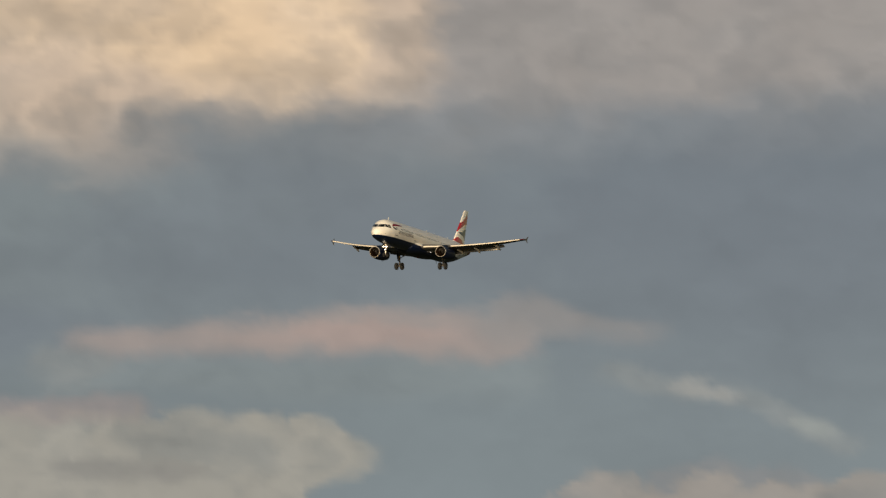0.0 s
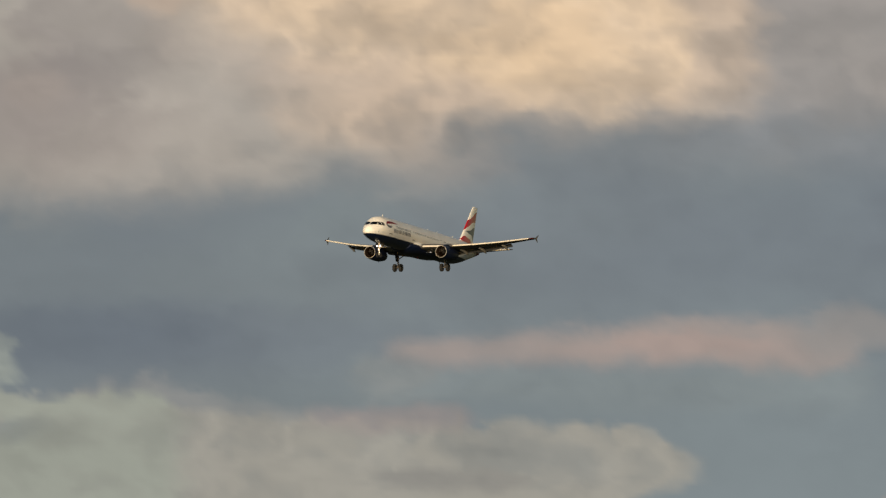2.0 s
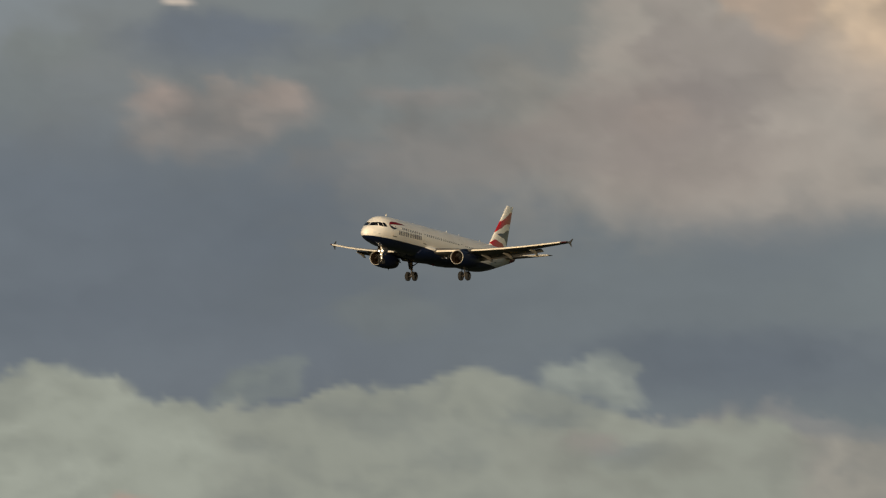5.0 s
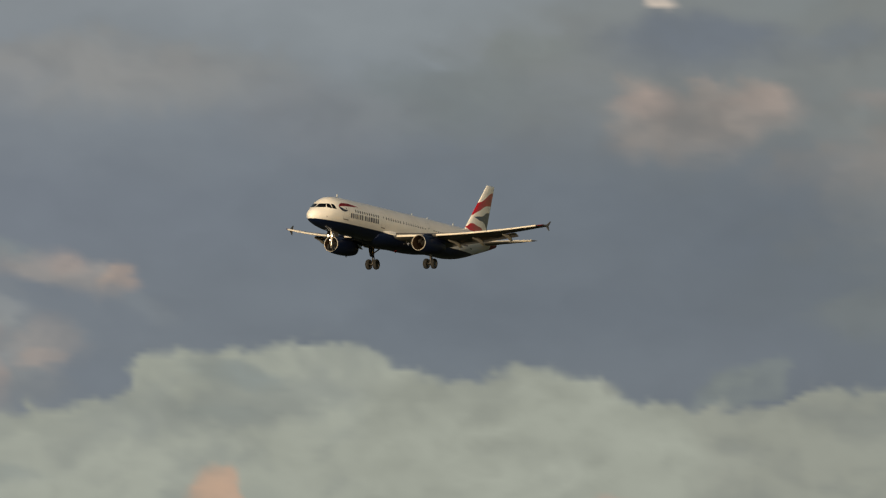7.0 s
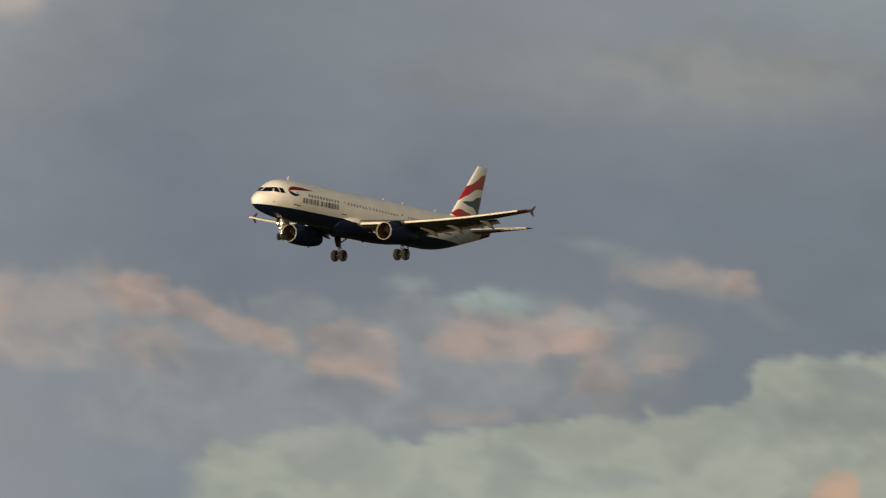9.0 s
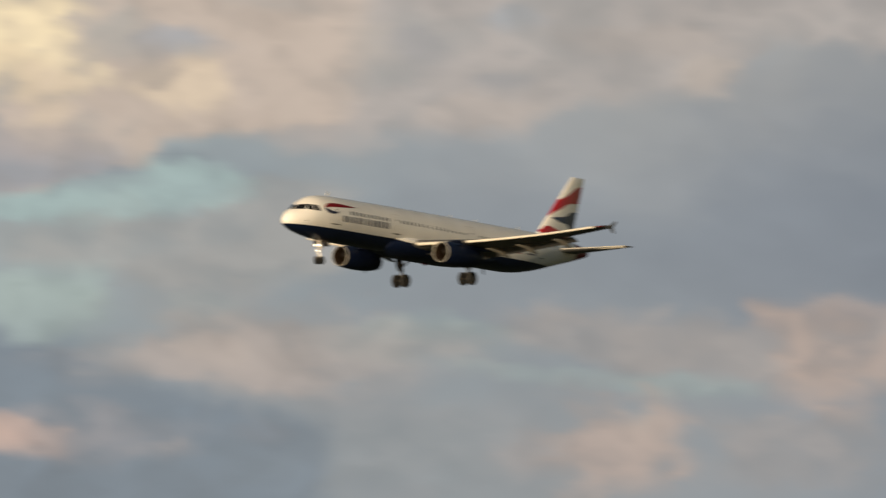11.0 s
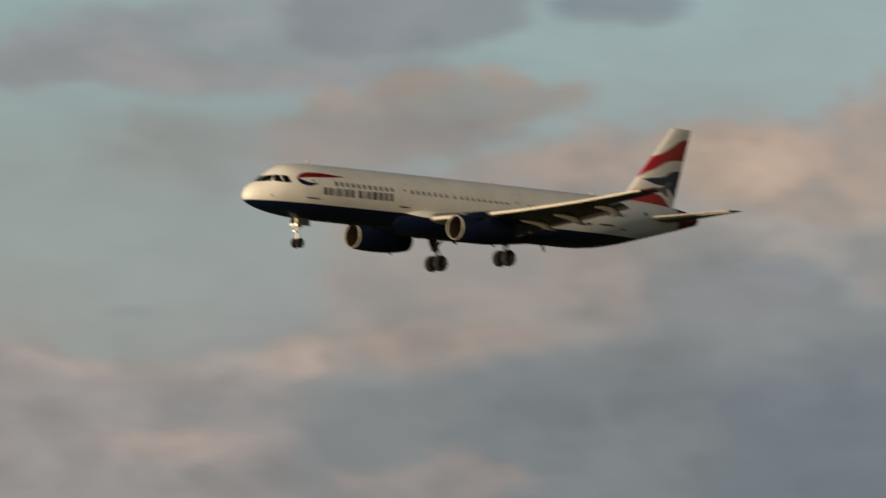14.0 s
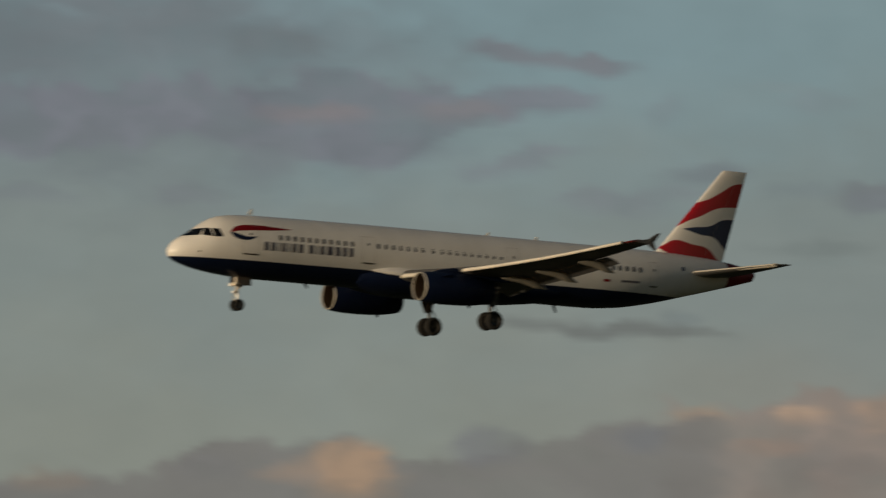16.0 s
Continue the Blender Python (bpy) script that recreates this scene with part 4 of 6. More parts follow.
cloud(57.65, 5.03, 0.22, 0.043, 0, "9ca4a8", 0.50, 0.70, 0.50)
cloud(56.38, 4.96, 0.16, 0.065, -10, "98a0a4", 0.80, 0.70, 0.50)
cloud(57.72, 5.54, 0.13, 0.080, -30, "9faeb3", 0.60, 0.70, 0.50)
cloud(56.70, 5.61, 0.22, 0.065, 0, "a1b0b4", 0.50, 0.70, 0.50)
cloud(56.64, 4.57, 0.25, 0.036, 0, "a1aeab", 0.50, 0.70, 0.50)
cloud(58.02, 4.15, 0.69, 0.043, 4, "8e938f", 0.95, 0.50, 0.10)
mass([(57.26, 3.56, 2.64), (57.63, 3.58, 2.64), (57.81, 3.53, 2.64), (58.06, 3.53, 2.64), (58.35, 3.47, 2.65), (58.79, 3.42, 2.65), (59.01, 3.36, 2.65), (59.34, 3.32, 2.65), (59.52, 3.41, 2.65), (59.81, 3.48, 2.65), (60.02, 3.46, 2.65), (60.42, 3.37, 2.65), (60.61, 3.39, 2.66), (60.90, 3.30, 2.66), (61.26, 3.21, 2.66), (61.62, 3.25, 2.66), (61.98, 3.20, 2.66), (63.07, 3.13, 2.66)], "999792", 0.92, 0.051, 0.217, 0.35)
cloud(58.82, 3.41, 0.22, 0.091, 0, "929397", 0.60, 0.70, 0.50)
cloud(57.88, 3.46, 0.18, 0.091, 0, "8f9193", 0.70, 0.70, 0.50)
cloud(60.64, 3.27, 0.22, 0.091, 0, "939291", 0.50, 0.70, 0.50)
cloud(59.77, 3.27, 0.29, 0.181, 0, "d0b092", 0.85, 0.60, 0.50)
cloud(60.10, 3.27, 0.22, 0.091, 0, "c1a892", 0.60, 0.70, 0.50)
cloud(61.62, 3.20, 0.22, 0.051, 0, "ae9c8b", 0.50, 0.70, 0.50)
cloud(57.08, 3.40, 0.29, 0.051, 0, "b7a191", 0.60, 0.70, 0.50)

tone *= (1.0 + 0.035 * haze + 0.035 * billow + 0.014 * shreds)[:, :, None]

# Wind shear: the finished masses are drawn out into wisps.
step_x = np.clip((np.arange(len(az_axis))[None, :] + (0.085 * stir_x + 0.05 * billow + 0.040 * shreds) / STEP), 0, len(az_axis) - 1.001)
step_y = np.clip((np.arange(len(el_axis))[:, None] + (0.042 * stir_y + 0.024 * shreds) / STEP), 0, len(el_axis) - 1.001)
ix, iy = step_x.astype(int), step_y.astype(int)
fx, fy = (step_x - ix)[:, :, None], (step_y - iy)[:, :, None]
tone = (tone[iy, ix] * (1 - fx) + tone[iy, ix + 1] * fx) * (1 - fy) + (tone[iy + 1, ix] * (1 - fx) + tone[iy + 1, ix + 1] * fx) * fy


def sky_backdrop():
    a, e = np.meshgrid(np.radians(az_axis), np.radians(el_axis))
    co = np.stack([SKY_RADIUS * np.cos(e) * np.cos(a), SKY_RADIUS * np.cos(e) * np.sin(a), EYE.z + SKY_RADIUS * np.sin(e)], -1)
    ny, nx = a.shape
    idx = np.arange(ny * nx).reshape(ny, nx)
    quads = np.stack([idx[:-1, :-1], idx[1:, :-1], idx[1:, 1:], idx[:-1, 1:]], -1).reshape(-1, 4)
    me = bpy.data.meshes.new("sky_backdrop")
    me.vertices.add(ny * nx)
    me.vertices.foreach_set("co", co.reshape(-1).astype(np.float32))
    me.loops.add(len(quads) * 4)
    me.loops.foreach_set("vertex_index", quads.reshape(-1).astype(np.int32))
    me.polygons.add(len(quads))
    me.polygons.foreach_set("loop_start", np.arange(len(quads), dtype=np.int32) * 4)
    me.polygons.foreach_set("use_smooth", np.ones(len(quads), dtype=bool))
    me.update(calc_edges=True)
    layer = me.attributes.new("cloud_tone", "FLOAT_COLOR", "POINT")
    layer.data.foreach_set("color", np.concatenate([tone, np.ones((ny, nx, 1))], -1).reshape(-1).astype(np.float32))
    mat = bpy.data.materials.new("distant_sky")
    mat.use_nodes = True
    nt = mat.node_tree
    nt.nodes.clear()
    attr = nt.nodes.new("ShaderNodeAttribute")
    attr.attribute_name = "cloud_tone"
    tex = nt.nodes.new("ShaderNodeTexCoord")
    wisps = nt.nodes.new("ShaderNodeTexNoise")
    wisps.inputs["Scale"].default_value = 0.03
    wisps.inputs["Detail"].default_value = 4.0
    level = nt.nodes.new("ShaderNodeMapRange")
    level.inputs["To Min"].default_value = 0.97
    level.inputs["To Max"].default_value = 1.03
    tint = nt.nodes.new("ShaderNodeVectorMath")
    tint.operation = "SCALE"
    em = nt.nodes.new("ShaderNodeEmission")
    out = nt.nodes.new("ShaderNodeOutputMaterial")
    ln = nt.links.new
    ln(tex.outputs["Object"], wisps.inputs["Vector"])
    ln(wisps.outputs["Fac"], level.inputs["Value"])
    ln(attr.outputs["Color"], tint.inputs[0])
    ln(level.outputs["Result"], tint.inputs["Scale"])
    ln(tint.outputs["Vector"], em.inputs["Color"])
    ln(em.outputs["Emission"], out.inputs["Surface"])
    me.materials.append(mat)
    return tagged(new("sky_backdrop", me), "blue-grey evening sky with broken sunlit clouds", "sky", kind="structure")


sky_backdrop()

# ---- the airliner ----
# Its own space: x forward, y to its left, z up; the origin is the hull's centre line over the main wheels.
GEAR_STATION = 21.97


def at(s, y, z):
    """A point of the airliner from metres aft of the nose, left of the centre line and above it."""
    return Vector((GEAR_STATION - s, y, z))


def part(name, bm, material, parent, label="", smooth=True):
    """Links a bmesh as one mesh object under a thing or a part."""
    bmesh.ops.recalc_face_normals(bm, faces=bm.faces)
    me = bpy.data.meshes.new(name)
    bm.to_mesh(me)
    bm.free()
    me.materials.append(material)
    if smooth:
        me.polygons.foreach_set("use_smooth", [True] * len(me.polygons))
        me.set_sharp_from_angle(angle=radians(38))
    ob = new(name, me)
    ob.parent = parent
    return tagged(ob, label)


def loft(rings, close=True, caps=True):
    """A skin over rings of points of equal number."""
    bm = bmesh.new()
    vs = [[bm.verts.new(p) for p in ring] for ring in rings]
    n = len(vs[0])
    for a, b in zip(vs, vs[1:]):
        for i in range(n if close else n - 1):
            j = (i + 1) % n
            bm.faces.new((a[i], a[j], b[j], b[i]))
    if caps and close:
        bm.faces.new(vs[0])
        bm.faces.new(list(reversed(vs[-1])))
    return bm


def lathe(profile, n=40, centre=(0, 0), axis="x"):
    """A turned shape: profile of (station aft, radius) about a line through y, z; axis y: (y, radius) about s, z."""
    rings = []
    for d, r in profile:
        ring = []
        for i in range(n):
            a = 2 * math.pi * i / n
            if axis == "x":
                ring.append(at(d, centre[0] + r * math.cos(a), centre[1] + r * math.sin(a)))
            else:
                ring.append(at(centre[0] + r * math.cos(a), d, centre[1] + r * math.sin(a)))
        rings.append(ring)
    return loft(rings, caps=False)


def tube(a, b, ra, rb=None, n=14):
    """A round bar between two points."""
    rb = ra if rb is None else rb
    d = (b - a).normalized()
    side = d.orthogonal().normalized()
    up = d.cross(side)
    rings = []
    for p, r in ((a, ra * 0.9), (a + d * 0.02, ra), (b - d * 0.02, rb), (b, rb * 0.9)):
        rings.append([p + (side * math.cos(t) + up * math.sin(t)) * r for t in (2 * math.pi * i / n for i in range(n))])
    return loft(rings)


def plate(points, thickness):
    """A flat panel from an outline, thickened along its normal, with bevelled edges."""
    bm = bmesh.new()
    f = bm.faces.new([bm.verts.new(p) for p in points])
    bm.normal_update()
    n = f.normal.copy()
    ext = bmesh.ops.extrude_face_region(bm, geom=[f])
    bmesh.ops.translate(bm, verts=[v for v in ext["geom"] if isinstance(v, bmesh.types.BMVert)], vec=n * thickness)
    bmesh.ops.bevel(bm, geom=list(bm.edges), offset=thickness * 0.22, segments=1, affect="EDGES")
    return bm


def ramp(table, s):
    """Smooth value from a table of (station, value)."""
    xs, ys = [p[0] for p in table], [p[1] for p in table]
    if s <= xs[0]:
        return ys[0]
    if s >= xs[-1]:
        return ys[-1]
    i = next(k for k in range(len(xs) - 1) if xs[k + 1] >= s)
    h = xs[i + 1] - xs[i]

    def slope(k):
        if k in (0, len(xs) - 1):
            j = min(max(k, 1), len(xs) - 1)
            return (ys[j] - ys[j - 1]) / (xs[j] - xs[j - 1])
        a, b = (ys[k] - ys[k - 1]) / (xs[k] - xs[k - 1]), (ys[k + 1] - ys[k]) / (xs[k + 1] - xs[k])
        return 0.0 if a * b <= 0 else 2 * a * b / (a + b)

    u = (s - xs[i]) / h
    return ((2 * u ** 3 - 3 * u * u + 1) * ys[i] + (u ** 3 - 2 * u * u + u) * h * slope(i)
            + (3 * u * u - 2 * u ** 3) * ys[i + 1] + (u ** 3 - u * u) * h * slope(i + 1))


HULL_TOP = [(0.24, -0.72), (0.30, -0.50), (0.46, -0.25), (0.75, 0.03), (1.2, 0.31), (1.70, 0.58), (2.3, 1.02), (2.9, 1.41), (3.6, 1.72), (4.6, 1.89), (6.2, 1.985), (11.0, 2.03), (18.0, 2.06),
            (34.0, 2.07), (37.5, 2.03), (40.5, 1.88), (42.6, 1.66), (44.25, 1.36)]
HULL_BOTTOM = [(0.24, -0.84), (0.30, -1.00), (0.46, -1.17), (0.75, -1.33), (1.2, -1.47), (1.95, -1.66), (3.0, -1.84), (4.6, -2.00), (6.4, -2.07),
               (29.5, -2.07), (31.5, -2.06), (33.5, -1.92), (36.0, -1.50), (39.0, -0.77), (42.0, 0.00), (44.25, 0.62)]
HULL_HALF = [(0.24, 0.06), (0.30, 0.24), (0.46, 0.47), (0.75, 0.75), (1.2, 1.02), (1.95, 1.34), (3.0, 1.64), (4.6, 1.88), (6.4, 1.975),
             (31.0, 1.975), (33.5, 1.88), (36.0, 1.66), (39.0, 1.22), (42.0, 0.72), (44.25, 0.33)]


def hull_point(s, angle, lift=0.0):
    """On the hull at a station; the angle is 0 at its left side and 90 degrees on top."""
    top, bottom, half = ramp(HULL_TOP, s), ramp(HULL_BOTTOM, s), ramp(HULL_HALF, s)
    mid, tall = (top + bottom) / 2, (top - bottom) / 2
    return at(s, (half + lift) * math.cos(angle), mid + (tall + lift) * math.sin(angle))


def hull_side(s, z, side=1, lift=0.012):
    """On the hull's side at a height."""
    top, bottom = ramp(HULL_TOP, s), ramp(HULL_BOTTOM, s)
    q = max(-0.999, min(0.999, (z - (top + bottom) / 2) / ((top - bottom) / 2)))
    p = hull_point(s, math.asin(q), lift)
    p.y *= side
    return p


def hull_front(y, z, lift=0.02):
    """On the nose of the hull, ahead of a point y, z."""
    a, b = 0.0, 6.0
    for _ in range(30):
        m = (a + b) / 2
        top, bottom, half = ramp(HULL_TOP, m), ramp(HULL_BOTTOM, m), ramp(HULL_HALF, m)
        if (y / half) ** 2 + ((z - (top + bottom) / 2) / ((top - bottom) / 2)) ** 2 < 1:
            b = m
        else:
            a = m
    return at(b - lift, y * (1 + lift * 0.4), z + lift * 0.6)


def hull_patch(corners, side=1, lift=0.014, steps=6):
    """A panel laid on the hull's curve between four corners (station, height): front bottom, rear bottom, rear top, front top."""
    bm = bmesh.new()
    (a, b, c, d) = corners
    grid = []
    for i in range(steps + 1):
        u, row = i / steps, []
        for j in range(steps + 1):
            v = j / steps
            s = (a[0] * (1 - u) + b[0] * u) * (1 - v) + (d[0] * (1 - u) + c[0] * u) * v
            z = (a[1] * (1 - u) + b[1] * u) * (1 - v) + (d[1] * (1 - u) + c[1] * u) * v
            row.append(bm.verts.new(hull_side(s, z, side, lift)))
        grid.append(row)
    for i in range(steps):
        for j in range(steps):
            bm.faces.new((grid[i][j], grid[i + 1][j], grid[i + 1][j + 1], grid[i][j + 1]))
    bmesh.ops.solidify(bm, geom=bm.faces[:], thickness=lift * 0.9)
    return bm


def rounded_patch(s, z, half_s, half_z, side=1, lift=0.012, power=3.2, n=16):
    """A small rounded pane on the hull."""
    bm = bmesh.new()
    rim = []
    for i in range(n):
        t = 2 * math.pi * i / n
        c, q = math.cos(t), math.sin(t)
        k = (abs(c) ** power + abs(q) ** power) ** (-1 / power)
        rim.append((s + half_s * c * k, z + half_z * q * k))
    outer = [bm.verts.new(hull_side(a, b, side, 0.0)) for a, b in rim]
    inner = [bm.verts.new(hull_side(s + (a - s) * 0.9, z + (b - z) * 0.9, side, lift)) for a, b in rim]
    for i in range(n):
        bm.faces.new((outer[i], outer[(i + 1) % n], inner[(i + 1) % n], inner[i]))
    bm.faces.new(inner)
    return bm


def section(y, lead, chord, z, thick, twist=0.0, n=16, vertical=False, camber=0.02):
    """An aerofoil ring: round nose, thin tail, for wings (at y) or the fin (vertical, at height z)."""
    upper, lower = [], []
    for i in range(n + 1):
        u = 0.5 - 0.5 * math.cos(math.pi * i / n)
        t = 5 * thick * (0.2969 * math.sqrt(u) - 0.126 * u - 0.3516 * u * u + 0.2843 * u ** 3 - 0.1015 * u ** 4)
        m = camber * 4 * u * (1 - u)
        upper.append((u, m + t + 0.0008))
        lower.append((u, m - t - 0.0008))
    pts = upper + lower[::-1][:-1]
    ct, st = math.cos(radians(twist)), math.sin(radians(twist))
    ring = []
    for u, w in pts:
        if vertical:
            ring.append(at(lead + u * chord, w * chord, z))
        else:
            ds, dz = (u - 0.3) * chord, w * chord
            ring.append(at(lead + 0.3 * chord + ds * ct + dz * st, y, z + dz * ct - ds * st))
    return ring


WING_LEAD = [(1.2, 15.55), (2.4, 16.25), (6.4, 18.50), (16.85, 24.40)]
WING_TAIL = [(1.2, 22.3), (2.4, 22.35), (6.4, 22.75), (16.85, 25.90)]
WING_RISE = [(1.2, -1.38), (2.4, -1.28), (6.4, -0.93), (11.5, -0.22), (16.85, 0.80)]


def wing_line(table, y):
    for (a, p), (b, q) in zip(table, table[1:]):
        if y <= b:
            return p + (q - p) * (y - a) / (b - a)
    return table[-1][1]


def wing_ring(y, side, front=0.0, back=1.0, sink=0.0):
    lead, tail = wing_line(WING_LEAD, y), wing_line(WING_TAIL, y)
    rise = ramp(WING_RISE, y)
    chord = tail - lead
    thick = 0.145 - 0.04 * min(1, (y - 1.2) / 8)
    twist = 4.0 - 3.5 * (y / 16.85)
    ring = section(y, lead, chord, rise, thick, twist)
    return [Vector((p.x, p.y * side, p.z - sink)) for p in ring]


def build_hull(plane):
    stations = [0.24, 0.26, 0.30, 0.36, 0.46, 0.59, 0.75, 0.98, 1.2, 1.42, 1.70, 1.97, 2.3, 2.6, 2.9, 3.25, 3.6, 4.1, 4.6, 5.3, 6.2]
    stations += [6.2 + (29.5 - 6.2) * k / 22 for k in range(1, 23)] + [29.5 + (44.25 - 29.5) * k / 26 for k in range(1, 27)]
    n = 64
    rings = [[hull_point(s, 2 * math.pi * i / n) for i in range(n)] for s in stations]
    hull = part("fuselage", loft(rings), m_hull, plane, "white upper hull over a navy belly")
    exhaust = lathe([(44.2, 0.27), (44.36, 0.23), (44.36, 0.18), (44.1, 0.18)], 24, (0, 1.0))
    part("exhaust_pipe", exhaust, m_dark, hull, "dark metal tail exhaust")
    # red trailing cap of the tail cone
    bm = loft([[hull_point(s, 2 * math.pi * i / n, 0.012) for i in range(n)] for s in (42.0, 42.4, 42.9, 43.5, 44.0, 44.24)], caps=False)
    part("tail_cap", bm, m_cap, hull, "dull red painted tail end")
    return hull


def build_belly(plane):
    rings = []
    n = 48
    for s, k in ((13.6, 0.0), (14.2, 0.35), (15.0, 0.66), (16.2, 0.9), (18.0, 1.0), (21.0, 1.0), (23.5, 0.96), (25.5, 0.75), (27.2, 0.40), (28.6, 0.0)):
        ring = []
        for i in range(n):
            a = 2 * math.pi * i / n
            c, q = math.cos(a), math.sin(a)
            y = (1.55 + 0.62 * k) * (abs(c) ** 0.75) * (1 if c > 0 else -1)
            ring.append(at(s, y, -1.35 + (0.55 + 0.55 * k) * (abs(q) ** 0.85) * (1 if q > 0 else -1) * (1.0 if q < 0 else 0.72)))
        rings.append(ring)
    return part("belly_fairing", loft(rings), m_navy, plane, "navy bulge where the wings join")


def build_wing(plane, side):
    ys = [1.2, 1.8, 2.4, 3.4, 4.4, 5.4, 6.4, 7.4, 8.6, 10.0, 11.5, 13.0, 14.3, 15.5, 16.3, 16.85]
    wing = part("wing", loft([wing_ring(y, side) for y in ys]), m_grey_shaded, plane, "grey swept wing with slats and flaps out")
    # root fillet, sunlit white
    rings = []
    for s, h in ((14.1, 0.02), (14.6, 0.16), (15.3, 0.30), (16.2, 0.36), (17.6, 0.34), (19.4, 0.24), (21.5, 0.10)):
        base_z = -0.98
        rings.append([at(s, side * (1.70 + 0.62 * min(1, (s - 14.0) / 2.2) * c) , base_z + h * q - 0.08 * min(1, (s - 14.0) / 2.0) * c)
                      for c, q in ((0.0, 1.0), (0.35, 0.82), (0.7, 0.45), (1.0, 0.0), (0.9, -0.5), (0.0, -0.7))])
    part("root_fillet", loft(rings), m_white, wing, "white fillet at the wing root")
    # leading-edge slats, drooped forward of the wing
    for y0, y1 in ((2.55, 5.15), (6.45, 8.95), (9.0, 11.45), (11.5, 13.95), (14.0, 16.35)):
        rings = []
        for k in range(6):
            y = y0 + (y1 - y0) * k / 5
            lead = wing_line(WING_LEAD, y)
            chord = wing_line(WING_TAIL, y) - lead
            z = ramp(WING_RISE, y)
            c = 0.50 + 0.30 * chord / 5
            prof = [(0.62, 0.17), (0.30, 0.14), (0.08, 0.05), (-0.02, -0.06), (-0.05, -0.17), (0.0, -0.28), (0.10, -0.34), (0.16, -0.30), (0.10, -0.18), (0.17, -0.02), (0.36, 0.08), (0.62, 0.13)]
            rings.append([at(lead - 0.34 + u * c, y * side, z - 0.02 + (0.62 * w if w < 0 else w) * c + 0.05 * (chord / 5)) for u, w in prof])
        part("slat", loft(rings), m_slat, wing, "bare bright slat along the leading edge")
    # flaps, lowered for landing
    for y0, y1, droop in ((2.3, 6.25, 19), (6.55, 13.2, 17)):
        rings = []
        for k in range(5):
            y = y0 + (y1 - y0) * k / 4
            tail = wing_line(WING_TAIL, y)
            chord = 0.30 * (tail - wing_line(WING_LEAD, y)) + 0.35
            z = ramp(WING_RISE, y) - 0.20
            rings.append([Vector((p.x, p.y * side, p.z)) for p in section(y, tail - 0.10, chord, z, 0.11, droop, 10, camber=0.03)])
        part("flap", loft(rings), m_grey_shaded, wing, "grey flap lowered for landing")
    # flap track fairings
    for y, long in ((6.6, 3.4), (9.2, 3.1), (12.4, 2.7)):
        tail, z = wing_line(WING_TAIL, y), ramp(WING_RISE, y)
        rings = []
        for k in range(11):
            u = k / 10
            r = 0.21 * (math.sin(math.pi * min(1, u * 0.62 + 0.08)) if u < 0.75 else math.sin(math.pi * 0.545) * (1 - (u - 0.75) / 0.25 * 0.92))
            s = tail - long * 0.50 + u * long
            drop = z - 0.34 - 0.90 * max(0, u - 0.42) ** 1.15
            rings.append([at(s, side * (y + r * 0.62 * math.cos(a)), drop + r * 1.25 * math.sin(a)) for a in (2 * math.pi * i / 14 for i in range(14))])
        part("track_fairing", loft(rings), m_cream, wing, "pale canoe-shaped flap track fairing")
    # tip: dark lens cap and fence
    rings = [wing_ring(y, side) for y in (16.36, 16.6, 16.87)]
    for ring in rings:
        mid = sum(ring, Vector()) / len(ring)
        for i, p in enumerate(ring):
            ring[i] = mid + (p - mid) * 1.03
    part("tip_cap", loft(rings), m_lens_tip, wing, "dark wing tip cap with lamp lens")
    tip_s, tip_z, y = 25.30, 0.82, 16.92 * side
    fence = plate([at(tip_s - 0.80, y, tip_z - 0.02), at(tip_s + 0.20, y, tip_z + 0.16), at(tip_s + 0.85, y + 0.08 * side, tip_z + 0.58), at(tip_s + 1.06, y + 0.08 * side, tip_z + 0.58),
                   at(tip_s + 0.66, y, tip_z), at(tip_s + 0.80, y + 0.06 * side, tip_z - 0.52), at(tip_s + 0.62, y + 0.06 * side, tip_z - 0.52), at(tip_s + 0.10, y, tip_z - 0.16)], 0.06)
    part("wingtip_fence", fence, m_grey_shaded, wing, "small pointed fence at the wing tip", smooth=False)
    return wing


